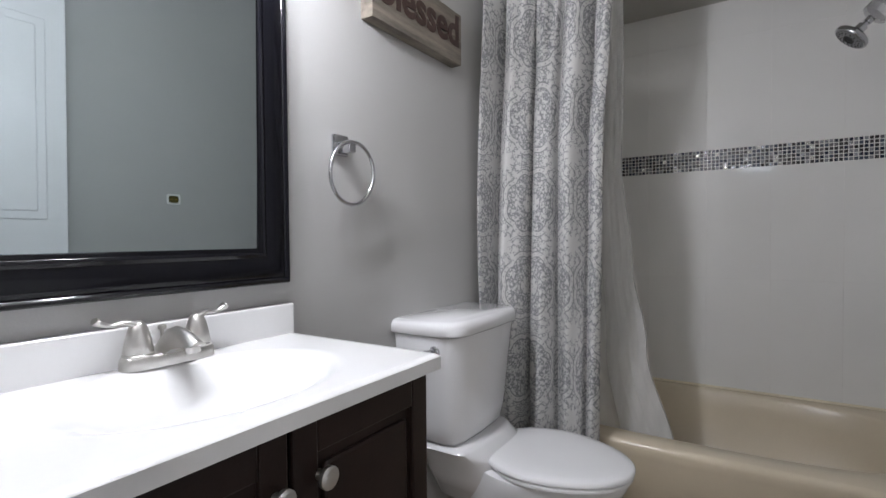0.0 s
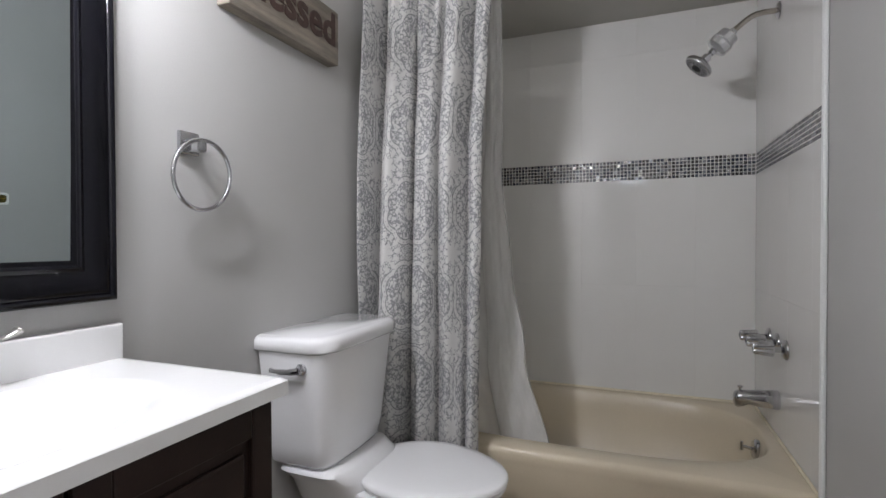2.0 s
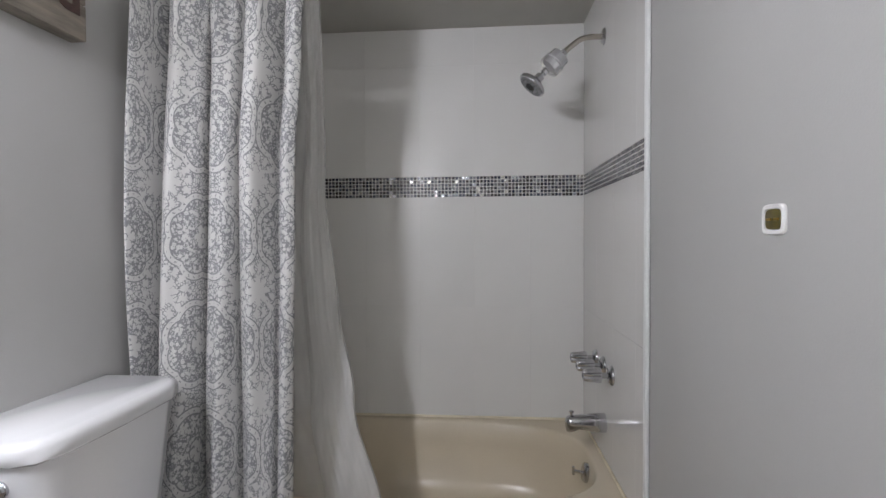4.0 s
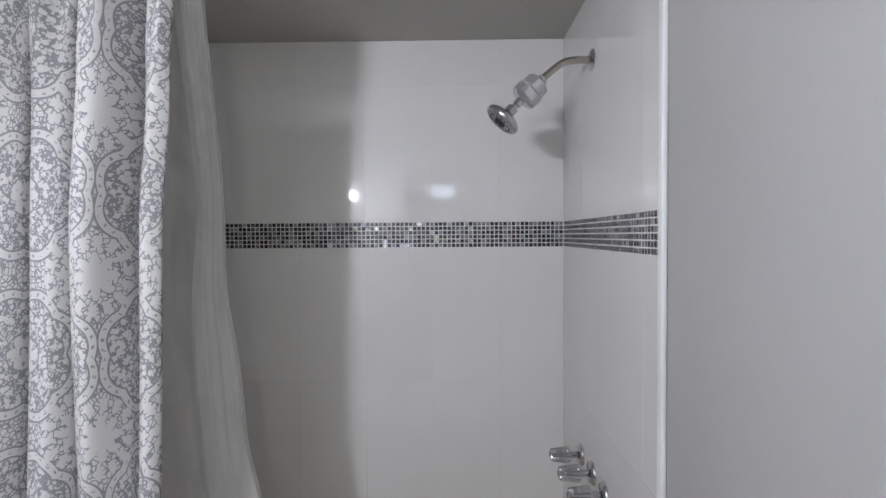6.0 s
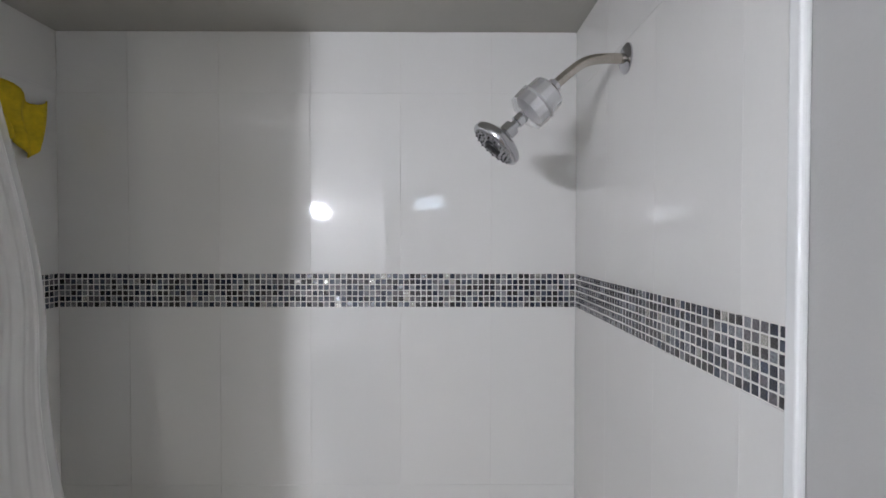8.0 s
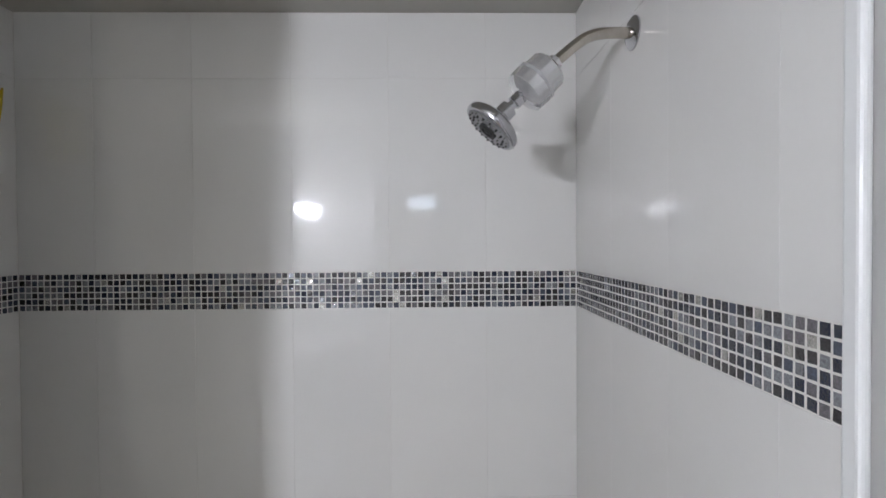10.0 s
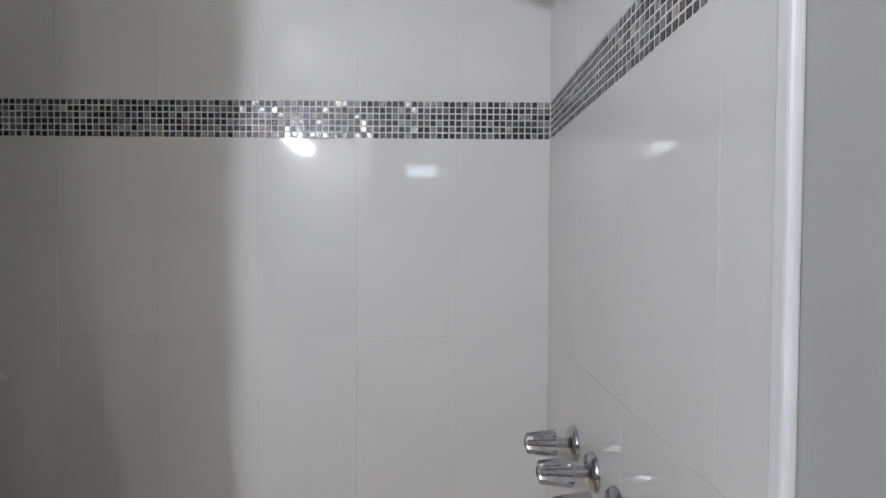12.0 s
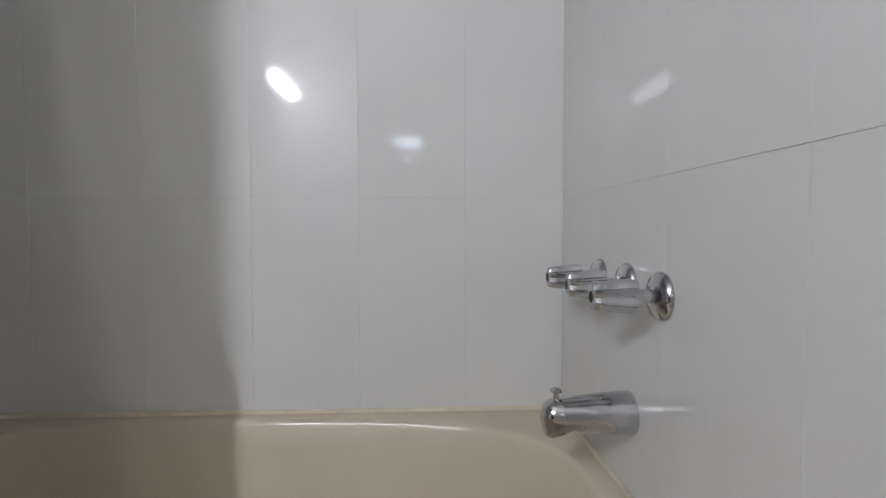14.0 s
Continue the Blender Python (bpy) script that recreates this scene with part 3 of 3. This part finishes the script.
# ---- toilet ----
def toilet():
    cy, by = -1.262, -1.2
    t = thing("toilet", "white two-piece porcelain toilet with its lid closed", "toilet", (0.3, cy, 0))
    # tank: chamfered front corners, tapering downward
    def plan(x0, x1, half, cut, z):
        return [Vector((x, y, z)) for x, y in ((x0, cy - half), (x1 - cut * 0.75, cy - half), (x1 - cut * 0.25, cy - half + cut * 0.25), (x1, cy - half + cut), (x1 + 0.004, cy), (x1, cy + half - cut),
                                               (x1 - cut * 0.25, cy + half - cut * 0.25), (x1 - cut * 0.75, cy + half), (x0, cy + half))]
    bm = loft([plan(0.066, 0.225, 0.152, 0.05, 0.466), plan(0.06, 0.236, 0.167, 0.055, 0.482), plan(0.055, 0.243, 0.177, 0.055, 0.53), plan(0.05, 0.262, 0.210, 0.06, 0.797)])
    keep(part("tank", bm, M_PORC, t, smooth=65))
    bm = loft([plan(0.048, 0.268, 0.215, 0.068, 0.799), plan(0.046, 0.275, 0.222, 0.07, 0.805), plan(0.046, 0.275, 0.222, 0.07, 0.828), plan(0.049, 0.271, 0.218, 0.068, 0.838), plan(0.056, 0.258, 0.207, 0.062, 0.844)])
    keep(part("tank_lid", bm, M_PORC, t, smooth=50))
    hy = cy - 0.204
    bm = lathe((0.19, hy, 0.757), (0, -1, 0), [(0, 0.016), (0.006, 0.016), (0.010, 0.011), (0.022, 0.010)], 20)
    tube(curve_points([(0.193, hy - 0.02, 0.757), (0.165, hy - 0.025, 0.753), (0.13, hy - 0.026, 0.752), (0.108, hy - 0.027, 0.754)], 5), [0.009] * 5 + [0.0075] * 5 + [0.006] * 5 + [0.007], 12, bm=bm)
    keep(part("flush_lever", bm, M_CHROME, t, "chrome flush lever", smooth=50))
    # bowl, outward from a narrow foot to the rim
    def egg(z, x0, x1, hw, n=44):
        out = []
        for i in range(n):
            a = 2 * math.pi * i / n
            c, s = math.cos(a), math.sin(a)
            mid = x0 + (x1 - x0) * 0.46
            x = mid + (x1 - mid if c > 0 else mid - x0) * c
            w = hw * (1 - 0.12 * max(c, 0))
            out.append(Vector((x, by + w * math.copysign(abs(s) ** 0.9, s), z)))
        return out
    bm = loft([egg(0.0, 0.14, 0.50, 0.115), egg(0.03, 0.145, 0.49, 0.108), egg(0.10, 0.15, 0.475, 0.1), egg(0.19, 0.15, 0.50, 0.115), egg(0.28, 0.15, 0.575, 0.15), egg(0.345, 0.16, 0.645, 0.172),
               egg(0.375, 0.17, 0.660, 0.178), egg(0.388, 0.175, 0.660, 0.177), egg(0.391, 0.19, 0.645, 0.165)])
    keep(part("bowl", bm, M_PORC, t, smooth=60))
    bm = loft([rounded(0.18, by, 0.115, 0.10, 0.25, 4), rounded(0.18, by - 0.02, 0.125, 0.14, 0.35, 4), rounded(0.18, by - 0.03, 0.128, 0.162, 0.415, 4), rounded(0.165, cy, 0.112, 0.165, 0.452, 5), rounded(0.16, cy, 0.105, 0.158, 0.464, 5)])
    keep(part("tank_deck", bm, M_PORC, t, smooth=60))
    bm = loft([egg(0.393, 0.243, 0.668, 0.181), egg(0.396, 0.240, 0.672, 0.185), egg(0.404, 0.240, 0.672, 0.185), egg(0.407, 0.244, 0.668, 0.181)])
    keep(part("seat", bm, M_SEAT, t, smooth=50))

    def lidplan(z, g):
        out = egg(z, 0.222 + g, 0.676 - g, 0.187 - g)
        for v in out:
            if v.x < 0.28:
                v.x = max(v.x, 0.240 + g)
        return out
    bm = loft([lidplan(0.4095, 0.004), lidplan(0.412, 0.0), lidplan(0.420, 0.0), lidplan(0.426, 0.006), lidplan(0.430, 0.03), lidplan(0.431, 0.09)])
    keep(part("seat_lid", bm, M_SEAT, t, smooth=50))
    for s in (-1, 1):
        keep(part("hinge", box(0.225, 0.262, by + s * 0.075 - 0.014, by + s * 0.075 + 0.014, 0.4, 0.412, 0.004, 2), M_SEAT, t))


toilet()


# ---- tub and shower ----
def bathtub():
    y0, y1, x0, x1 = -0.846, -0.002, XT + 0.002, 1.4985
    t = thing("bathtub", "almond enamelled alcove bathtub with a rolled rim", "bathtub", (0.775, -0.42, 0))
    n = 96
    cx, cy = (x0 + x1) / 2, (y0 + y1) / 2
    hx, hy = (x1 - x0) / 2, (y1 - y0) / 2
    icx, icy = cx - 0.005, -0.394

    def ring(ax, ay, z, p, ox=icx, oy=icy):
        return rounded(ox, oy, ax, ay, z, p, n)
    def square(inset, z):
        out = []
        for i in range(n):
            a = 2 * math.pi * i / n
            c, s = math.cos(a), math.sin(a)
            k = 1 / max(abs(c) , abs(s))
            x, y = cx + hx * c * k, cy + hy * s * k
            if y < cy - hy + 0.06:
                y = max(y, y0 + inset) if abs(y - y0) < 1e-4 or y < y0 + inset else y
            out.append(Vector((x, y, z)))
        return out
    rings = [square(0.03, 0.0), square(0.03, 0.05), square(0.018, 0.06), square(0.010, 0.30), square(0.004, 0.315), square(0.0, RIM - 0.022), square(0.002, RIM - 0.011),
             square(0.008, RIM - 0.003), square(0.018, RIM), ring(0.690, 0.360, RIM + 0.001, 3.0), ring(0.683, 0.353, RIM - 0.003, 3.0), ring(0.677, 0.347, RIM - 0.012, 3.0),
             ring(0.664, 0.335, 0.28, 3.0), ring(0.627, 0.292, 0.12, 3.6), ring(0.59, 0.25, 0.065, 3.5), ring(0.52, 0.2, 0.05, 3.2), ring(0.2, 0.08, 0.045, 2.5)]
    keep(part("shell", loft(rings), M_TUB, t, smooth=50))
    bm = lathe((1.436, -0.39, 0.308), (-1, 0, 0.13), [(0, 0.036), (0.010, 0.036), (0.016, 0.030), (0.018, 0.01)], 32)
    tube([(1.42, -0.39, 0.308), (1.388, -0.39, 0.314)], 0.006, 12, bm=bm)
    box(1.38, 1.39, -0.395, -0.385, 0.298, 0.332, 0.003, bm=bm)
    keep(part("overflow_plate", bm, M_CHROME, t, "chrome overflow plate with trip lever", smooth=40))


bathtub()
bm = box(XT, 1.4995, -0.009, -0.0005, RIM - 0.004, RIM + 0.009, 0.003)
box(1.4915, 1.4997, -0.845, -0.0095, RIM - 0.004, RIM + 0.008, 0.003, bm=bm)
box(XT + 0.0003, XT + 0.008, -0.845, -0.0095, RIM - 0.004, RIM + 0.008, 0.003, bm=bm)
structure("caulk", bm, M_CAULK, "yellowed caulk line along the tub rim")


def tub_handles():
    y, z = -0.501, 0.710
    h = thing("bath_tap", "chrome fluted tub tap handle on a round flange", "tap handle", (1.5, y, z), "tub tap handles")
    keep(part("flange", lathe((1.4995, y, z), (-1, 0, 0), [(0, 0.035), (0.004, 0.035), (0.011, 0.030), (0.015, 0.018), (0.017, 0.013)], 36), M_CHROME, h, smooth=40))
    keep(part("stem", lathe((1.484, y, z), (-1, 0, 0), [(0, 0.0105), (0.03, 0.0105)], 20), M_CHROME, h, smooth=40))
    keep(part("knob", lathe((1.462, y, z), (-1, 0, 0), [(0, 0.014), (0.002, 0.025), (0.006, 0.0265), (0.05, 0.0215), (0.060, 0.0205), (0.064, 0.018), (0.066, 0.010), (0.064, 0.008)], 64, flute=0.24, flutes=8), M_CHROME, h, smooth=28))
    keep(part("screw_cap", lathe((1.3985, y, z), (-1, 0, 0), [(0, 0.009), (0.002, 0.009), (0.003, 0.007)], 20), M_DARK, h))
    for yy in (-0.384, -0.260):
        copy_thing(h, pose(1.5, yy, z + 0.004))


tub_handles()


def tub_spout():
    y, z = -0.40, 0.503
    s = thing("bath_spout", "chrome tub spout with a pull-up diverter knob", "tub spout", (1.5, y, z))
    rings = []
    for x, top, low, hw in ((1.4995, 0.036, 0.033, 0.035), (1.494, 0.037, 0.034, 0.036), (1.45, 0.034, 0.031, 0.033), (1.40, 0.029, 0.025, 0.0275), (1.386, 0.028, 0.034, 0.0265), (1.368, 0.026, 0.038, 0.024),
                            (1.358, 0.020, 0.034, 0.020), (1.354, 0.010, 0.022, 0.014)):
        rings.append([Vector((x, y + hw * math.cos(a), z + (top if math.sin(a) > 0 else low) * math.sin(a))) for a in (2 * math.pi * i / 36 for i in range(36))])
    keep(part("body", loft(rings), M_CHROME, s, smooth=40))
    keep(part("diverter", lathe((1.376, y, z + 0.024), (0, 0, 1), [(0, 0.0045), (0.013, 0.0045), (0.014, 0.009), (0.018, 0.010), (0.020, 0.006)], 20), M_CHROME, s, "small diverter pull", smooth=40))


tub_spout()


def shower_head():
    y = -0.375
    s = thing("wall_shower", "chrome shower head with a clear inline filter on a bent arm", "shower head", (1.5, y, 1.945))
    keep(part("flange", lathe((1.4995, y, 1.945), (-1, 0, 0), [(0, 0.031), (0.003, 0.031), (0.008, 0.024), (0.010, 0.012)], 36), M_CHROME, s, smooth=40))
    keep(part("arm", tube(curve_points([(1.495, y, 1.945), (1.45, y, 1.945), (1.415, y, 1.938), (1.385, y - 0.002, 1.918), (1.345, y - 0.004, 1.884)], 6), 0.0105, 20), M_STEEL, s, "worn satin steel arm", smooth=60))
    d = Vector((-0.705, -0.08, -0.70)).normalized()
    p = Vector((1.352, y - 0.004, 1.890))
    keep(part("collar", lathe(p - d * 0.002, d, [(0, 0.015), (0.014, 0.015), (0.016, 0.02)], 8), M_CLEAR, s, smooth=30))
    keep(part("filter", lathe(p + d * 0.014, d, [(0, 0.02), (0.003, 0.034), (0.007, 0.038), (0.034, 0.039), (0.036, 0.043), (0.040, 0.043), (0.042, 0.039), (0.046, 0.043), (0.070, 0.042), (0.076, 0.033), (0.080, 0.016)], 48, flute=0.05, flutes=16),
              M_CLEAR, s, "clear plastic and chrome filter canister", smooth=40))
    q = p + d * 0.094
    keep(part("neck", lathe(q, d, [(0, 0.013), (0.018, 0.013), (0.019, 0.009), (0.030, 0.009), (0.031, 0.0165), (0.054, 0.0175)], 24), M_CHROME, s, smooth=35))
    f = Vector((-0.67, -0.07, -0.74)).normalized()
    c = q + d * 0.050
    keep(part("head", lathe(c, f, [(0, 0.018), (0.008, 0.034), (0.016, 0.049), (0.022, 0.055), (0.030, 0.0565), (0.035, 0.054), (0.036, 0.050)], 44), M_CHROME, s, smooth=40))
    bm = lathe(c + f * 0.0355, f, [(0, 0.050), (0.002, 0.048), (0.002, 0.018), (0.004, 0.016)], 40)
    keep(part("spray_face", bm, mat("grey_spray_face", (0.30, 0.30, 0.31), 0.3, 0.7, var=0.1), s, smooth=40))
    rot = f.to_track_quat("Z", "Y").to_matrix()
    for rad, cnt in ((0.026, 10), (0.035, 14), (0.044, 18)):
        bm = None
        for i in range(cnt):
            a = 2 * math.pi * i / cnt + rad * 30
            bm = lathe(c + f * 0.037 + rot @ Vector((rad * math.cos(a), rad * math.sin(a), 0)), f, [(0, 0.0028), (0.004, 0.0018)], 6, bm=bm)
        keep(part("nozzle_ring", bm, M_DARK if rad == 0.035 else M_CHROME, s))
    bm = lathe(c + f * 0.037, f, [(0, 0.019), (0.005, 0.018), (0.006, 0.012), (0.003, 0.010), (0.003, 0.006), (0.006, 0.005)], 24)
    keep(part("centre_nozzle", bm, M_DARK, s))


shower_head()


# ---- curtain ----
def cloth(left, edge, y, top, bottom, creases, bulges, material, name, nu, nv, seed, fine=1.0):
    """A hanging sheet from x0 to edge(s), s from 0 at the top to 1 at the bottom, with folds gathered at the top."""
    bm = bmesh.new()
    uvl = bm.loops.layers.uv.new("cloth")
    rnd = random.Random(seed)
    ph = [rnd.uniform(0, 6.28) for _ in range(6)]
    us = [0.0]

    def at(u, s):
        k = 0
        cr = [c + 0.010 * math.sin(3.1 * s + 5 * c + ph[0]) * (0 < c < 1) for c in creases]
        while k < len(cr) - 2 and u > cr[k + 1]:
            k += 1
        t = min(max((u - cr[k]) / (cr[k + 1] - cr[k]), 0), 1)
        b = bulges[k] * (0.85 + 0.3 * math.sin(4 * s + 2.1 * k + ph[1]))
        yy = -b * math.sin(math.pi * t) ** 0.75
        yy += fine * (0.006 * math.sin(34 * u + 2.5 * s + ph[2]) * (1 - 0.5 * s) + 0.003 * math.sin(58 * u + 6 * s)) + 0.006 * math.sin(7 * s + 11 * u + ph[3]) * min(1, fine * 2)
        g = max(0, 1 - s / 0.16)
        yy += 0.016 * fine * g * math.sin(2 * math.pi * 11 * u + 1.5 * s)
        x0s = left(s)
        return Vector((x0s + (edge(s) - x0s) * u, y(s) + yy, top + (bottom - top) * s))
    for i in range(nu):
        tuck = any(a < (i + 0.5) / nu < b and b - a < 0.045 for a, b in zip(creases, creases[1:]))
        us.append(us[-1] + (at((i + 1) / nu, 0.5) - at(i / nu, 0.5)).length * (2.2 if tuck else 1.15))
    g = [[bm.verts.new(at(i / nu, j / nv)) for j in range(nv + 1)] for i in range(nu + 1)]
    for i in range(nu):
        for j in range(nv):
            fc = bm.faces.new((g[i][j], g[i + 1][j], g[i + 1][j + 1], g[i][j + 1]))
            for lp, (a, b) in zip(fc.loops, ((i, j), (i + 1, j), (i + 1, j + 1), (i, j + 1))):
                lp[uvl].uv = (us[a], (top - bottom) * (1 - b / nv))
    ob = part(name, bm, material, smooth=80)
    so = ob.modifiers.new("thickness", "SOLIDIFY")
    so.thickness = 0.0012
    return ob


def through_points(pts):
    """Smooth value through (s, value) pairs."""
    def f(s):
        for (a, va), (b, vb) in zip(pts, pts[1:]):
            if s <= b:
                t = (s - a) / (b - a)
                t = t * t * (3 - 2 * t)
                return va + (vb - va) * t
        return pts[-1][1]
    return f


curtain = cloth(through_points([(0, 0.075), (0.6, 0.058), (1, 0.056)]), through_points([(0, 0.550), (0.15, 0.530), (0.32, 0.510), (1, 0.502)]), lambda s: -0.874 - 0.045 * s, 2.03, 0.14,
                [0, 0.10, 0.135, 0.40, 0.43, 0.62, 0.65, 0.86, 0.89, 1.0], [0.10, -0.05, 0.085, -0.055, 0.075, -0.025, 0.07, -0.03, 0.025], M_CURTAIN, "shower_curtain", 260, 70, 4)
tagged(curtain, "grey and white damask fabric shower curtain gathered to one side", "shower curtain")
liner_y = through_points([(0, -0.80), (0.35, -0.62), (0.7, -0.61), (1, -0.66)])
liner_edge = through_points([(0, 0.56), (0.38, 0.512), (0.6, 0.550), (0.78, 0.604), (1, 0.712)])
liner = cloth(lambda s: 0.07, liner_edge, liner_y, 2.03, 0.27, [0, 0.2, 0.45, 0.7, 0.9, 1.0], [0.03, -0.02, 0.025, -0.012, 0.01], M_FILM, "shower_liner", 140, 60, 9, 0.5)
flap = cloth(through_points([(0, 0.50), (0.5, 0.430), (0.8, 0.46), (1, 0.525)]), liner_edge, lambda s: liner_y(s) - 0.020, 2.03, 0.272, [0, 0.55, 1.0], [0.012, -0.004], M_FILM2, "folded_edge", 60, 60, 5, 0.12)
flap.parent = liner
tagged(flap, label="doubled milky edge of the plastic")
tagged(liner, "translucent frosted plastic shower liner hanging inside the tub", "shower liner")


def curtain_rod():
    r = thing("curtain_rod", "straight round chrome shower curtain rod", "curtain rod", (0.76, -0.84, 2.06))
    keep(part("rod", tube([(XL + 0.006, -0.862, 2.06), (1.5, -0.862, 2.06)], 0.0125, 20), M_CHROME, r, smooth=60))
    for x, d in ((XL, 1), (1.5065, -1)):
        keep(part("end_flange", lathe((x, -0.862, 2.06), (d, 0, 0), [(0, 0.03), (0.005, 0.03), (0.012, 0.018)], 28), M_CHROME, r, smooth=40))


curtain_rod()


def wash_cloth():
    bm = bmesh.new()
    n, k = 14, 18
    g = []
    for i in range(n + 1):
        col = []
        for j in range(k + 1):
            u, v = i / n, j / k
            y = -0.055 - (0.16 + 0.03 * math.sin(5 * v)) * u * (1 - 0.25 * v)
            col.append(bm.verts.new((XT + 0.014 + 0.009 * math.sin(u * 14 + 2 * v), y - 0.03 * v, 1.945 - 0.14 * v - 0.02 * math.sin(u * 6))))
        g.append(col)
    for i in range(n):
        for j in range(k):
            bm.faces.new((g[i][j], g[i + 1][j], g[i + 1][j + 1], g[i][j + 1]))
    ob = part("wash_cloth", bm, M_YELLOW, smooth=70)
    so = ob.modifiers.new("thickness", "SOLIDIFY")
    so.thickness = 0.004
    tagged(ob, "crumpled bright yellow wash cloth hanging on the tiled wall", "wash cloth")


wash_cloth()


def outlet():
    y, z, x = -1.447, 1.227, 1.507
    o = thing("wall_outlet", "small white wall outlet with a dark olive opening", "wall outlet", (x, y, z))
    rim = [[Vector((x - d, p.x, p.y)) for p in rounded(y, z, 0.031 - k, 0.0245 - k, 0, 5, 40)] for d, k in ((0, 0), (0.003, 0), (0.005, 0.002), (0.005, 0.0075), (0.001, 0.008))]
    keep(part("cover", loft(rim), M_OUTLET, o, smooth=35))
    hole = [[Vector((x - d, p.x, p.y)) for p in rounded(y, z, 0.0228 - k, 0.0163 - k, 0, 4, 40)] for d, k in ((0.0012, 0), (0.0035, 0.0005), (0.004, 0.003))]
    keep(part("centre", loft(hole), M_BRASS, o, "dark olive opening", smooth=35))
    for s in (-1, 1):
        keep(part("prong", box(x - 0.0065, x - 0.0035, y + s * 0.010 - 0.006, y + s * 0.010 + 0.006, z - 0.002, z + 0.002, 0.0008), M_GOLD, o, "small brass contact"))


outlet()


# ---- wall tiles ----
CACHE = {}


def piece(w, h, d, ch):
    """A slab w wide (x), d deep (y, face at 0 looking to -y), h high, with eased front edges."""
    key = (round(w, 4), round(h, 4), d)
    if key not in CACHE:
        bm = bmesh.new()
        fr = [bm.verts.new((sx * (w / 2 - ch), 0, sz * (h / 2 - ch))) for sx, sz in ((-1, -1), (1, -1), (1, 1), (-1, 1))]
        md = [bm.verts.new((sx * w / 2, ch * 0.7, sz * h / 2)) for sx, sz in ((-1, -1), (1, -1), (1, 1), (-1, 1))]
        bk = [bm.verts.new((sx * w / 2, d, sz * h / 2)) for sx, sz in ((-1, -1), (1, -1), (1, 1), (-1, 1))]
        bm.faces.new(fr)
        for a, b in ((fr, md), (md, bk)):
            for i in range(4):
                bm.faces.new((a[i], b[i], b[(i + 1) % 4], a[(i + 1) % 4]))
        me = bpy.data.meshes.new("piece")
        bmesh.ops.recalc_face_normals(bm, faces=bm.faces)
        bm.to_mesh(me)
        bm.free()
        CACHE[key] = me
    return CACHE[key]


def lay(name, me, material, parent, m):
    if not me.materials:
        me.materials.append(material)
    ob = new(name, me)
    ob.parent = parent
    ob.matrix_basis = m
    return ob


BT, BB = 1.481, 1.385
ROWS_Z = [(RIM + 0.003, 0.881), (0.881, BB), (BT, 1.985), (1.985, ZC)]
COLS_X = [XT, 0.247, 0.501, 0.755, 1.008, 1.262, 1.5]
COLS_Y = [-0.848, -0.762, -0.508, -0.254, 0.0]
rt = random.Random(7)
G = 0.00035
for z0, z1 in ROWS_Z:
    h = z1 - z0 - 2 * G
    tilt = lambda: pose(0, 0, 0, rt.uniform(-0.025, 0.025), 0, rt.uniform(-0.025, 0.025))
    for a, b in zip(COLS_X, COLS_X[1:]):
        lay("wall_tile", piece(b - a - 2 * G, h, 0.006, 0.0007), M_TILE, wall_back, pose((a + b) / 2, 0, (z0 + z1) / 2) @ tilt())
    for a, b in zip(COLS_Y, COLS_Y[1:]):
        lay("wall_tile", piece(b - a - 0.0002, h, 0.006, 0.0004), M_TILE, wall_right, pose(1.5, (a + b) / 2, (z0 + z1) / 2, 0, 0, -90) @ tilt())
        lay("wall_tile", piece(b - a - 2 * G, h, 0.006, 0.0007), M_TILE, wall_left, pose(XT, (a + b) / 2, (z0 + z1) / 2, 0, 0, 90) @ tilt())

# bullnose strips that end the tiling
for x0, x1 in ((1.4935, 1.5065), (XL, XL + 0.012)):
    structure("trim", box(x0, x1, -0.871, -0.849, 0.0, ZC - 0.001, 0.005, 3), M_TRIM, "white bullnose tile edging")

# mosaic band: six rows of small glass chips
P = (BT - BB) / 6
CHIP = P - 0.0030


def band(parent, place, length, singles, name):
    """place(u, v) gives the pose of a chip u along and v up; the first singles columns are pieces of their own."""
    cols = int(length / P)
    joined = bmesh.new()
    me = piece(CHIP, CHIP, 0.004, 0.001)
    for c in range(cols):
        for r in range(6):
            m = place((c + 0.5) * length / cols, BB + (r + 0.5) * P) @ pose(rt.uniform(-0.0003, 0.0003), rt.uniform(-0.0002, 0.0002), rt.uniform(-0.0003, 0.0003), rt.uniform(-1.3, 1.3), rt.uniform(-2, 2), rt.uniform(-1.3, 1.3))
            if c < singles:
                lay("mosaic_chip", me, M_CHIP, parent, m)
            else:
                vs = [joined.verts.new(m @ v.co) for v in me.vertices]
                for pl in me.polygons:
                    joined.faces.new([vs[i] for i in pl.vertices])
    if joined.verts:
        ob = part("mosaic_chips", joined, M_CHIPS, parent, kind="stuff")
    else:
        joined.free()


band(wall_right, lambda u, z: pose(1.5004, -0.848 + u, z, 0, 0, -90), 0.848, 50, "right")
band(wall_back, lambda u, z: pose(1.5 - u, 0.0004, z), 1.45, 50, "back")
band(wall_left, lambda u, z: pose(XT - 0.0004, -u, z, 0, 0, 90), 0.848, 0, "left")
